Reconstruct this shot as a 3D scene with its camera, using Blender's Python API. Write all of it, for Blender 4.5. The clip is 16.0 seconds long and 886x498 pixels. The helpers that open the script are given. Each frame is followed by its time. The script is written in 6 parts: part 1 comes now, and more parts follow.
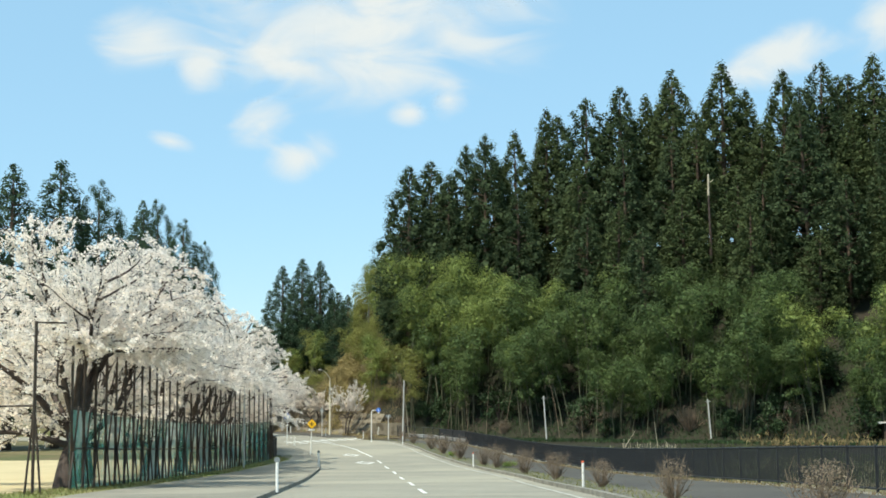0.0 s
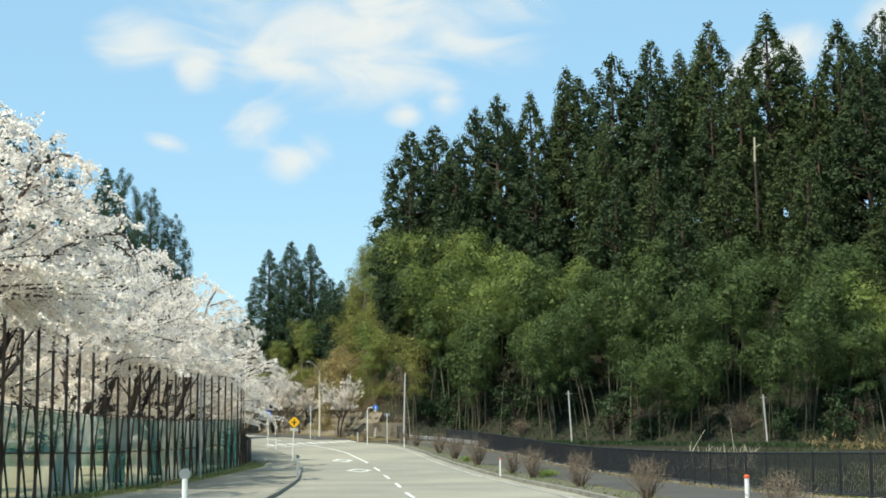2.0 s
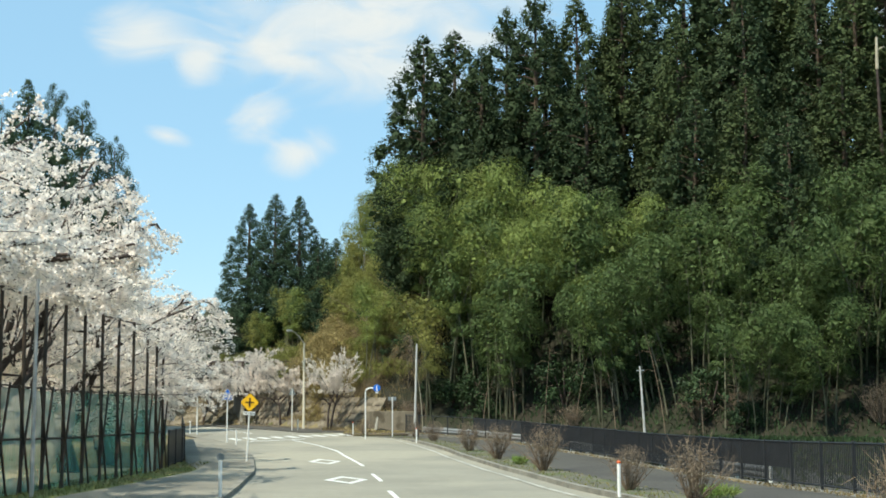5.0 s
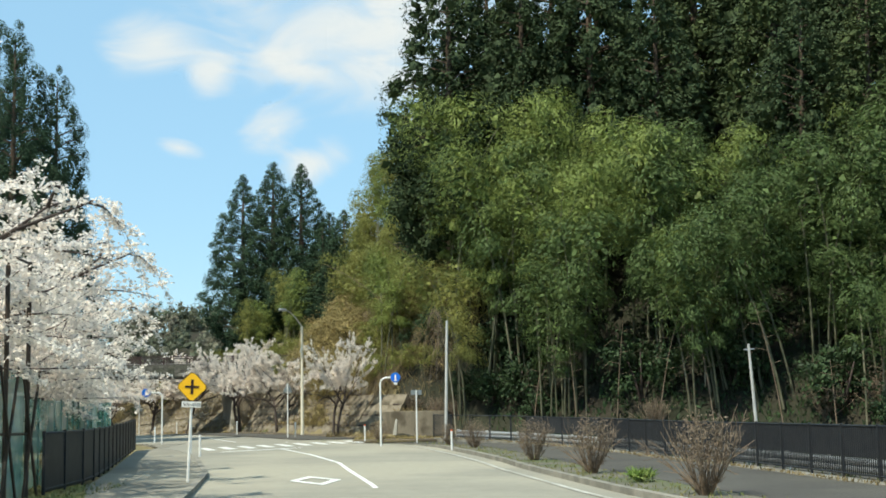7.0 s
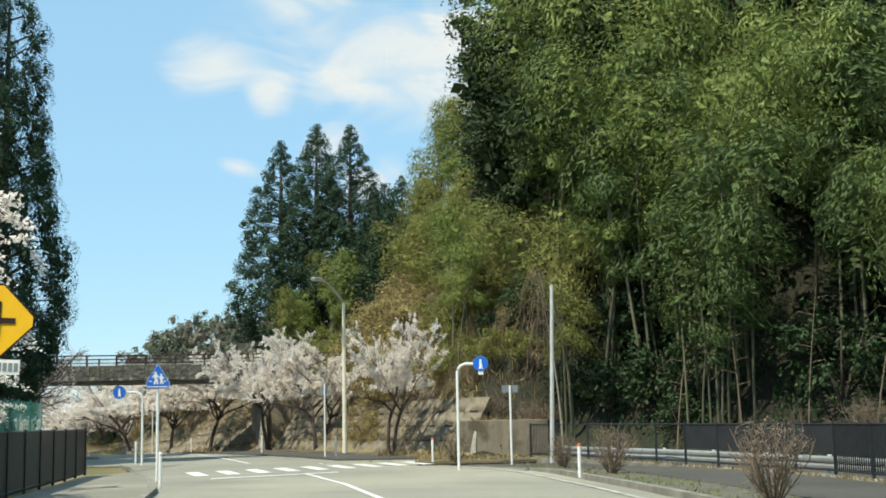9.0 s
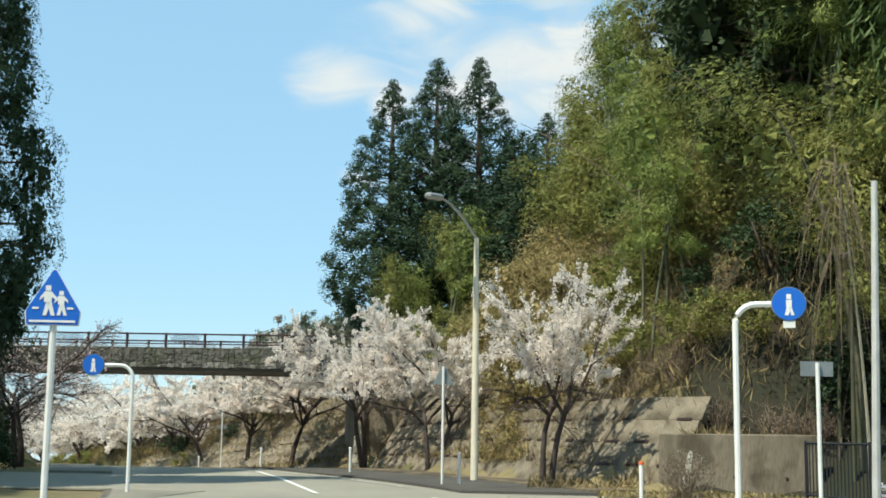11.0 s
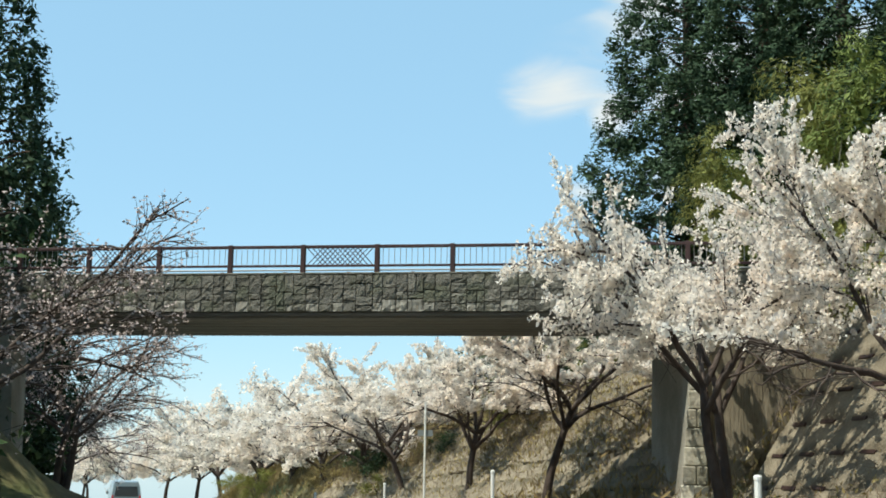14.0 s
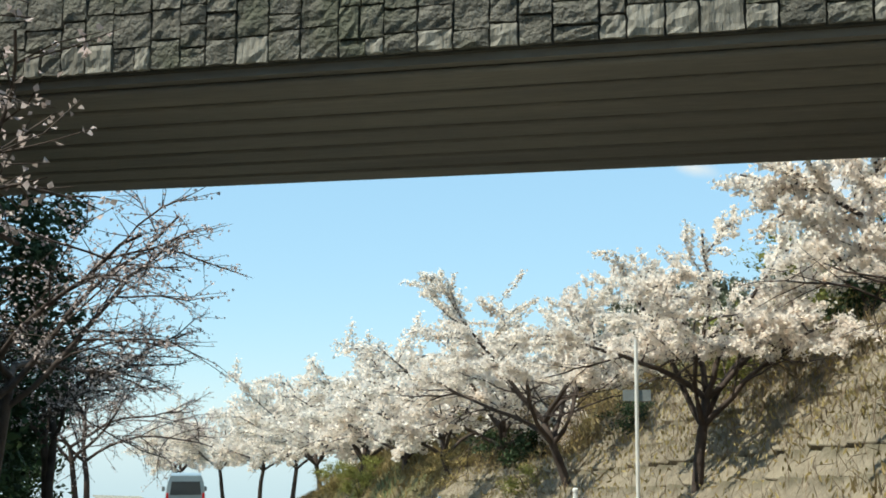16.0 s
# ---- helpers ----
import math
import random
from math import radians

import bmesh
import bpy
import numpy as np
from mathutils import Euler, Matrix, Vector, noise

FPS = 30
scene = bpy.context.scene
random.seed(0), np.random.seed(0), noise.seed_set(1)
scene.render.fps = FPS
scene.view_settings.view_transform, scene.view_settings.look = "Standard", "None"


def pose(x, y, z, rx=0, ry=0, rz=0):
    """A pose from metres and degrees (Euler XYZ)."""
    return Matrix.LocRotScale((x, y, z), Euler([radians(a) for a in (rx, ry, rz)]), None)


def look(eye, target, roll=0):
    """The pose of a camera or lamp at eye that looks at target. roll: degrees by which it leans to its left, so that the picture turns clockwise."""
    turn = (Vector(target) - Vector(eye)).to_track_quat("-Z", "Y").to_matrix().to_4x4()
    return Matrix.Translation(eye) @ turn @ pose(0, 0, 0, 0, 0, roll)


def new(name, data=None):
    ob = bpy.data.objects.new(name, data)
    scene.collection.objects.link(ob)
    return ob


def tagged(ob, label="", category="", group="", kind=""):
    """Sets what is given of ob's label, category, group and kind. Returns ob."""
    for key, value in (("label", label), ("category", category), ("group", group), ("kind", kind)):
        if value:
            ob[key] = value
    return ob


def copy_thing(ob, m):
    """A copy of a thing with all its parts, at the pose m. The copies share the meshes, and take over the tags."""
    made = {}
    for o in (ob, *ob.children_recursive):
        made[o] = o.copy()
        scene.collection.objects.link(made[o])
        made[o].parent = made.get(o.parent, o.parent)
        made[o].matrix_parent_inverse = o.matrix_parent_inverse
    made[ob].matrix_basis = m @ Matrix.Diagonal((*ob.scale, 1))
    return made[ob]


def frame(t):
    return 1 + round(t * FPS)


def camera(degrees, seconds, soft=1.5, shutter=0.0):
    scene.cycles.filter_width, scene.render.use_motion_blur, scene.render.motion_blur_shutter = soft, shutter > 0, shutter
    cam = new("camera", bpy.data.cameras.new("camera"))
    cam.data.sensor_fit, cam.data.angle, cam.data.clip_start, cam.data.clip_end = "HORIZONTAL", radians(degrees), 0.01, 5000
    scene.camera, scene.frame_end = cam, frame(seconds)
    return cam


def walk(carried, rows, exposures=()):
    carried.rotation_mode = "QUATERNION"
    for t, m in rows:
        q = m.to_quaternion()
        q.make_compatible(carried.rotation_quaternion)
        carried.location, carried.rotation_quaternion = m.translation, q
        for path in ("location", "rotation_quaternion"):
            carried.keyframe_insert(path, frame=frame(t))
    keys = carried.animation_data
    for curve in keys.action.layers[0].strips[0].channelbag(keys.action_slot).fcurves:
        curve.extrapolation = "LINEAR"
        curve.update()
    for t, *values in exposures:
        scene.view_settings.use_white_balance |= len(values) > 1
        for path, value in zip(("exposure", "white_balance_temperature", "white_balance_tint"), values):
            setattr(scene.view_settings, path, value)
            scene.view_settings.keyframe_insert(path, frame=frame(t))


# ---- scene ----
cam = camera(38.2, 16.0, soft=1.75)
METRES, EYE, TILT, LEAN, TURN = 160.0, 1.38, 0.0, 0.0, 0.0
ROWS = [
    (0.0, 0.0, 0.0, 0.0, 0.05, 6.1, 0.48),
    (0.5, -0.0016, 0.0298, -0.0013, 0.11, 6.07, 0.65),
    (1.0, -0.0032, 0.0588, -0.0028, 0.1, 6.14, 0.79),
    (1.5, -0.0048, 0.0875, -0.0043, 0.0, 6.22, 0.75),
    (2.0, -0.0064, 0.1173, -0.0056, -0.11, 6.27, 0.45),
    (2.5, -0.0078, 0.1472, -0.007, -0.21, 6.14, 0.35),
    (3.0, -0.009, 0.178, -0.0086, -0.22, 6.14, 0.38),
    (3.5, -0.0106, 0.2087, -0.01, -0.14, 6.18, 0.28),
    (4.0, -0.012, 0.2402, -0.0115, -0.06, 6.17, 0.22),
    (6.5, -0.0202, 0.4023, -0.0196, 0.56, 6.35, 0.69),
    (7.0, -0.0223, 0.435, -0.021, 0.81, 6.64, 1.05),
    (7.5, -0.0249, 0.4689, -0.0221, 1.15, 6.83, 1.14),
    (8.0, -0.0275, 0.5027, -0.0231, 1.7, 6.88, 0.85),
    (8.5, -0.0304, 0.535, -0.0242, 2.51, 7.22, 1.06),
    (11.0, -0.0541, 0.6962, -0.0264, 8.58, 8.31, -0.79),
    (11.5, -0.061, 0.7276, -0.0266, 10.07, 8.42, -1.06),
    (12.0, -0.0686, 0.7589, -0.0268, 11.65, 8.3, -1.14),
    (12.5, -0.0768, 0.7879, -0.0273, 13.32, 8.13, -0.76),
    (13.0, -0.0862, 0.8168, -0.0275, 15.0, 8.47, -0.67),
    (13.5, -0.0961, 0.8445, -0.0279, 16.74, 8.84, -1.03),
    (14.0, -0.1072, 0.8728, -0.0276, 18.59, 8.91, -0.89),
    (14.5, -0.1187, 0.8999, -0.0277, 20.19, 8.48, -0.67),
    (15.0, -0.1309, 0.9269, -0.0278, 21.4, 8.25, -0.54),
    (15.5, -0.1431, 0.9524, -0.0283, 22.53, 8.15, -0.32),
    (16.0, -0.1558, 0.9779, -0.0285, 23.63, 8.1, -0.34),
]
walk(cam, [(t, pose(0, 0, EYE, TILT, LEAN, TURN) @ pose(METRES * x, METRES * y, METRES * z, 90 + pitch, roll, yaw)) for t, x, y, z, yaw, pitch, roll in ROWS], exposures=[(0.0, 0.5, 6650, 3), (16.0, 0.5, 6650, 3)])

# ---- light ----
SUN_AZ, SUN_EL = 222.0, 58.0   # compass degrees of the sun from +y, clockwise
world = bpy.data.worlds.new("world")
scene.world = world
world.use_nodes = True
wn = world.node_tree.nodes
sky = wn.new("ShaderNodeTexSky")
sky.sky_type = "NISHITA"
sky.sun_disc = False
sky.sun_elevation, sky.sun_rotation = radians(SUN_EL), radians(SUN_AZ)
sky.air_density, sky.dust_density, sky.ozone_density = 1.0, 0.0, 2.5
wn["Background"].inputs["Strength"].default_value = 0.16
veil = wn.new("ShaderNodeMix")   # thin high haze over the clear sky
veil.data_type = "RGBA"
veil.inputs["Factor"].default_value = 0.74
veil.inputs[7].default_value = (1.65, 2.9, 4.05, 1)
world.node_tree.links.new(sky.outputs["Color"], veil.inputs[6])
world.node_tree.links.new(veil.outputs[2], wn["Background"].inputs["Color"])
sun = new("sun", bpy.data.lights.new("sun", "SUN"))
sun.data.energy, sun.data.angle, sun.data.color = 4.2, radians(0.5), (1.0, 0.95, 0.86)
to_sun = Vector((math.sin(radians(SUN_AZ)) * math.cos(radians(SUN_EL)), math.cos(radians(SUN_AZ)) * math.cos(radians(SUN_EL)), math.sin(radians(SUN_EL))))
sun.matrix_world = look(to_sun * 300, (0, 0, 0))


# ---- materials ----
def material(name, a, b=None, scale=2.0, rough=0.8, bump=0.0, bump_scale=20.0, metal=0.0, island=0.0, through_light=0.0, alpha=1.0, stretch=(1, 1, 1), fine=0.25, obrand=0.0, c=None, cscale=0.3, spec=0.3):
    """Colour between a and b by noise at a large and a small scale, c in big patches, random steps per leaf or per piece."""
    m = bpy.data.materials.new(name)
    m.use_nodes = True
    nt = m.node_tree
    n, l = nt.nodes, nt.links
    p = n["Principled BSDF"]
    p.inputs["Roughness"].default_value = rough
    p.inputs["Metallic"].default_value = metal
    p.inputs["Specular IOR Level"].default_value = spec
    b = b or tuple(v * 0.8 for v in a)
    co = n.new("ShaderNodeTexCoord")
    mp = n.new("ShaderNodeMapping")
    mp.inputs["Scale"].default_value = stretch
    l.new(co.outputs["Object"], mp.inputs["Vector"])
    big = n.new("ShaderNodeTexNoise")
    big.inputs["Scale"].default_value, big.inputs["Detail"].default_value = scale, 6
    l.new(mp.outputs["Vector"], big.inputs["Vector"])
    ramp = n.new("ShaderNodeMapRange")
    ramp.inputs["From Min"].default_value, ramp.inputs["From Max"].default_value = 0.35, 0.65
    l.new(big.outputs["Fac"], ramp.inputs["Value"])
    mix = n.new("ShaderNodeMix")
    mix.data_type = "RGBA"
    l.new(ramp.outputs["Result"], mix.inputs["Factor"])
    mix.inputs[6].default_value, mix.inputs[7].default_value = (*a, 1), (*b, 1)
    col = mix.outputs[2]
    if c:
        pt = n.new("ShaderNodeTexNoise")
        pt.inputs["Scale"].default_value, pt.inputs["Detail"].default_value = cscale, 4
        l.new(co.outputs["Object"], pt.inputs["Vector"])
        pr = n.new("ShaderNodeMapRange")
        pr.inputs["From Min"].default_value, pr.inputs["From Max"].default_value = 0.48, 0.62
        l.new(pt.outputs["Fac"], pr.inputs["Value"])
        mc = n.new("ShaderNodeMix")
        mc.data_type = "RGBA"
        l.new(pr.outputs["Result"], mc.inputs["Factor"])
        l.new(col, mc.inputs[6])
        mc.inputs[7].default_value = (*c, 1)
        col = mc.outputs[2]
    if fine:
        sm = n.new("ShaderNodeTexNoise")
        sm.inputs["Scale"].default_value, sm.inputs["Detail"].default_value = scale * 14, 3
        l.new(mp.outputs["Vector"], sm.inputs["Vector"])
        v = n.new("ShaderNodeMapRange")
        v.inputs["To Min"].default_value, v.inputs["To Max"].default_value = 1 - fine, 1 + fine
        l.new(sm.outputs["Fac"], v.inputs["Value"])
        h = n.new("ShaderNodeHueSaturation")
        l.new(v.outputs["Result"], h.inputs["Value"])
        l.new(col, h.inputs["Color"])
        col = h.outputs["Color"]
    if island or obrand:
        if island:
            g = n.new("ShaderNodeNewGeometry").outputs["Random Per Island"]
        else:
            g = n.new("ShaderNodeObjectInfo").outputs["Random"]
        k = island or obrand
        v = n.new("ShaderNodeMapRange")
        v.inputs["To Min"].default_value, v.inputs["To Max"].default_value = 1 - k, 1 + k
        l.new(g, v.inputs["Value"])
        h = n.new("ShaderNodeHueSaturation")
        l.new(v.outputs["Result"], h.inputs["Value"])
        l.new(col, h.inputs["Color"])
        col = h.outputs["Color"]
    l.new(col, p.inputs["Base Color"])
    if bump:
        bt = n.new("ShaderNodeTexNoise")
        bt.inputs["Scale"].default_value, bt.inputs["Detail"].default_value = bump_scale, 5
        l.new(mp.outputs["Vector"], bt.inputs["Vector"])
        bp = n.new("ShaderNodeBump")
        bp.inputs["Strength"].default_value, bp.inputs["Distance"].default_value = bump, 0.05
        l.new(bt.outputs["Fac"], bp.inputs["Height"])
        l.new(bp.outputs["Normal"], p.inputs["Normal"])
    out = n["Material Output"]
    last = p.outputs["BSDF"]
    if through_light:
        tr = n.new("ShaderNodeBsdfTranslucent")
        l.new(col, tr.inputs["Color"])
        mx = n.new("ShaderNodeMixShader")
        mx.inputs["Fac"].default_value = through_light
        l.new(last, mx.inputs[1])
        l.new(tr.outputs["BSDF"], mx.inputs[2])
        last = mx.outputs["Shader"]
    if alpha < 1:
        tp = n.new("ShaderNodeBsdfTransparent")
        mx = n.new("ShaderNodeMixShader")
        mx.inputs["Fac"].default_value = alpha
        l.new(tp.outputs["BSDF"], mx.inputs[1])
        l.new(last, mx.inputs[2])
        last = mx.outputs["Shader"]
    l.new(last, out.inputs["Surface"])
    return m


ASPHALT = material("asphalt", (0.29, 0.272, 0.215), (0.24, 0.227, 0.182), 0.25, 0.85, 0.3, 60, fine=0.15, c=(0.33, 0.305, 0.235), cscale=0.12)
DARK_ASPHALT = material("worn_dark_asphalt", (0.068, 0.063, 0.055), (0.092, 0.086, 0.072), 0.4, 0.85, 0.3, 60)
WALKWAY = material("walkway_asphalt", (0.24, 0.222, 0.175), (0.19, 0.175, 0.138), 0.4, 0.85, 0.3, 60, c=(0.29, 0.27, 0.21), cscale=0.2)
PAINT_LINE = material("road_paint", (0.78, 0.77, 0.72), (0.62, 0.61, 0.56), 3, 0.6, 0.1)
WORN_LINE = material("worn_road_paint", (0.5, 0.48, 0.42), (0.3, 0.285, 0.235), 1.2, 0.7, 0.1, fine=0.3)
CONCRETE = material("concrete", (0.34, 0.32, 0.27), (0.25, 0.235, 0.2), 0.8, 0.85, 0.4, 14, c=(0.2, 0.185, 0.15), cscale=0.35)
KERB = material("kerb_concrete", (0.28, 0.262, 0.215), (0.17, 0.16, 0.13), 1.2, 0.85, 0.3, 20)
# concrete coloured darker to stand in for shade under the deck
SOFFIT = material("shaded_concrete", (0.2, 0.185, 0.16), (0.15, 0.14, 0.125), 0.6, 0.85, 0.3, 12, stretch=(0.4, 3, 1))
STONE = material("bridge_stone", (0.105, 0.1, 0.083), (0.2, 0.189, 0.16), 4.0, 0.9, 1.0, 24, obrand=0.14, c=(0.115, 0.118, 0.085), cscale=1.3, fine=0.65)
STONE_PALE = material("pale_streaked_stone", (0.3, 0.285, 0.245), (0.2, 0.188, 0.155), 5.0, 0.85, 1.0, 7, obrand=0.16, fine=0.4, stretch=(2.5, 1, 0.6))
WING_STONE = material("pale_stone", (0.5, 0.47, 0.39), (0.36, 0.33, 0.27), 1.6, 0.85, 0.7, 9, obrand=0.2, c=(0.24, 0.225, 0.17), cscale=0.9)
MORTAR = material("dark_mortar", (0.045, 0.042, 0.034), (0.07, 0.065, 0.052), 3, 0.9)
BLOCK = material("slope_block", (0.27, 0.23, 0.165), (0.17, 0.142, 0.1), 0.9, 0.9, 0.9, 10, obrand=0.1, c=(0.12, 0.105, 0.065), cscale=0.45, stretch=(2, 1, 1), fine=0.35)
SOIL = material("ground_cover", (0.16, 0.125, 0.07), (0.085, 0.1, 0.035), 0.35, 0.95, 0.8, 6, c=(0.21, 0.17, 0.085), cscale=0.09, fine=0.4)
# near-black litter carries the shade under the trees in its colour
SHADED_LITTER = material("shade_darkened_litter", (0.034, 0.027, 0.018), (0.022, 0.026, 0.013), 0.5, 0.95, 0.8, 6, fine=0.4)
STRIP_EARTH = material("strip_earth", (0.15, 0.138, 0.105), (0.1, 0.095, 0.07), 0.6, 0.95, 0.6, 14, fine=0.4, c=(0.1, 0.115, 0.05), cscale=0.5)
DEBRIS = material("leaf_debris", (0.13, 0.1, 0.065), (0.08, 0.066, 0.048), 0.9, 0.95, 0.9, 9, fine=0.5, c=(0.2, 0.16, 0.1), cscale=0.6)
FACING = material("stained_facing", (0.235, 0.2, 0.145), (0.15, 0.126, 0.088), 0.9, 0.9, 0.8, 9, c=(0.1, 0.082, 0.055), cscale=0.9, obrand=0.12, stretch=(2.2, 2.2, 0.4), fine=0.3)
TUFT_GREEN = material("fresh_grass", (0.17, 0.28, 0.05), (0.24, 0.28, 0.09), 2, 0.7, island=0.3, through_light=0.3)
# grass colour lowered to imitate the shade behind the fence
FIELD_GRASS = material("shade_dark_field_grass", (0.06, 0.085, 0.03), (0.09, 0.09, 0.042), 0.5, 0.9, island=0.3, fine=0.3)
LIME = material("lime_crust", (0.5, 0.48, 0.41), (0.36, 0.34, 0.28), 3, 0.9, 0.5, 15, fine=0.3)
GRASS = material("verge_grass", (0.16, 0.19, 0.05), (0.22, 0.19, 0.08), 0.7, 0.9, 0.8, 14, fine=0.45)
SAND = material("sandy_yard", (0.52, 0.43, 0.25), (0.46, 0.38, 0.22), 0.3, 0.95, 0.2, 30, fine=0.1)
BLACK_METAL = material("black_paint", (0.016, 0.018, 0.021), (0.024, 0.026, 0.028), 3, 0.5, fine=0.3)
FENCE_POLE = material("rusted_dark_pole", (0.035, 0.028, 0.022), (0.06, 0.042, 0.03), 2.5, 0.6, fine=0.3)
MESH_PANEL = material("black_mesh", (0.02, 0.021, 0.024), (0.03, 0.031, 0.034), 3, 0.6, alpha=0.95)
# pale patches in the net's colour stand in for the sunlit yard behind
NET = material("green_net", (0.07, 0.26, 0.22), (0.1, 0.31, 0.27), 0.5, 0.8, alpha=0.56, c=(0.4, 0.53, 0.51), cscale=0.35, through_light=0.5, stretch=(3, 3, 0.5), fine=0.35)
WHITE_PAINT = material("white_paint", (0.8, 0.79, 0.75), (0.7, 0.69, 0.64), 2, 0.4, fine=0.08)
CREAM_PAINT = material("cream_paint", (0.72, 0.65, 0.5), (0.62, 0.55, 0.42), 2, 0.45, fine=0.08)
GALV = material("galvanised_steel", (0.5, 0.5, 0.49), (0.4, 0.4, 0.39), 2, 0.45, metal=0.6, fine=0.1)
POLE = material("pale_concrete_pole", (0.55, 0.54, 0.5), (0.42, 0.41, 0.38), 2, 0.8, fine=0.15)
SIGN_YELLOW = material("sign_yellow", (0.85, 0.48, 0.02), (0.8, 0.44, 0.02), 3, 0.4, fine=0.05)
SIGN_BLUE = material("sign_blue", (0.012, 0.12, 0.55), (0.015, 0.13, 0.5), 3, 0.4, fine=0.05)
SIGN_DARK = material("sign_dark", (0.03, 0.015, 0.012), None, 3, 0.5)
SIGN_BACK = material("sign_back_grey", (0.22, 0.24, 0.24), (0.17, 0.19, 0.19), 3, 0.5)
ORANGE = material("orange_reflector", (0.75, 0.14, 0.04), None, 3, 0.4)
RAIL = material("brown_rail_paint", (0.065, 0.036, 0.035), (0.05, 0.03, 0.03), 3, 0.5)
BARK = material("cedar_bark", (0.11, 0.075, 0.05), (0.065, 0.047, 0.035), 2, 0.9, 0.6, 10, stretch=(4, 4, 0.6))
CHERRY_BARK = material("cherry_bark", (0.05, 0.036, 0.03), (0.085, 0.065, 0.055), 3, 0.85, 0.5, 12)
TWIG = material("bare_twig", (0.17, 0.125, 0.085), (0.22, 0.165, 0.115), 3, 0.9, island=0.3)
BUD_BROWN = material("brown_buds", (0.25, 0.19, 0.14), (0.18, 0.145, 0.1), 2, 0.9, island=0.3, through_light=0.2)
PALE_TWIG = material("pale_cut_branch", (0.5, 0.44, 0.33), (0.38, 0.33, 0.23), 3, 0.9, island=0.2)
CULM = material("bamboo_culm", (0.085, 0.09, 0.05), (0.14, 0.13, 0.085), 1.2, 0.5, island=0.3)
CEDAR = material("cedar_foliage", (0.033, 0.053, 0.022), (0.052, 0.074, 0.03), 0.25, 0.75, island=0.3, through_light=0.12, spec=0.2)
CEDAR_OLIVE = material("olive_cedar_foliage", (0.05, 0.071, 0.025), (0.066, 0.086, 0.031), 0.25, 0.75, island=0.3, through_light=0.12, spec=0.2)
CEDAR_DARK = material("far_cedar_foliage", (0.034, 0.064, 0.034), (0.052, 0.085, 0.042), 0.25, 0.75, island=0.4, through_light=0.1, spec=0.2)
BAMBOO = material("bamboo_leaves", (0.235, 0.278, 0.07), (0.115, 0.16, 0.042), 0.3, 0.6, island=0.3, through_light=0.22, spec=0.25)
# bamboo leaves darkened to imitate the shade low in the wood
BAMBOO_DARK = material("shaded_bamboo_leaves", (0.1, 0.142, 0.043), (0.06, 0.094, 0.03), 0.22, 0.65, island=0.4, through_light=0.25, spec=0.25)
BROWN_LEAF = material("brown_leaves", (0.36, 0.285, 0.125), (0.24, 0.195, 0.085), 0.5, 0.85, island=0.4, through_light=0.2, spec=0.15)
BAMBOO_DRY = material("yellowing_bamboo_leaves", (0.25, 0.245, 0.07), (0.16, 0.18, 0.047), 0.22, 0.7, island=0.4, through_light=0.3, spec=0.25)
BROADLEAF = material("evergreen_leaves", (0.025, 0.048, 0.017), (0.04, 0.07, 0.024), 0.5, 0.65, island=0.5, through_light=0.15)
DRY_GRASS = material("dry_grass", (0.33, 0.25, 0.12), (0.2, 0.155, 0.075), 0.5, 0.9, island=0.4, through_light=0.2)
BLOSSOM = material("cherry_blossom", (0.95, 0.87, 0.79), (0.97, 0.92, 0.85), 0.4, 0.8, island=0.08, through_light=0.64, fine=0.0, spec=0.1)
BUD = material("pink_bud", (0.48, 0.39, 0.37), (0.64, 0.55, 0.52), 0.4, 0.8, island=0.25, through_light=0.3, fine=0.0)
# mixed wood colours, paled to stand in for distance haze
FAR_LEAF = material("haze_paled_mixed_wood", (0.13, 0.155, 0.095), (0.2, 0.18, 0.13), 0.12, 0.9, island=0.4, through_light=0.2)
CAR_PAINT = material("silver_blue_paint", (0.3, 0.37, 0.41), (0.28, 0.35, 0.39), 2, 0.3, metal=0.3, fine=0.03)
CAR_GLASS = material("dark_glass", (0.03, 0.04, 0.05), None, 2, 0.08, spec=0.6)
RUBBER = material("rubber", (0.02, 0.02, 0.02), None, 4, 0.8)
RED_LENS = material("red_lens", (0.5, 0.02, 0.02), None, 4, 0.3)
PLASTER = material("house_plaster", (0.6, 0.57, 0.52), (0.5, 0.48, 0.44), 1, 0.85)
ROOF = material("grey_roof", (0.13, 0.14, 0.15), (0.18, 0.185, 0.19), 1.5, 0.6)


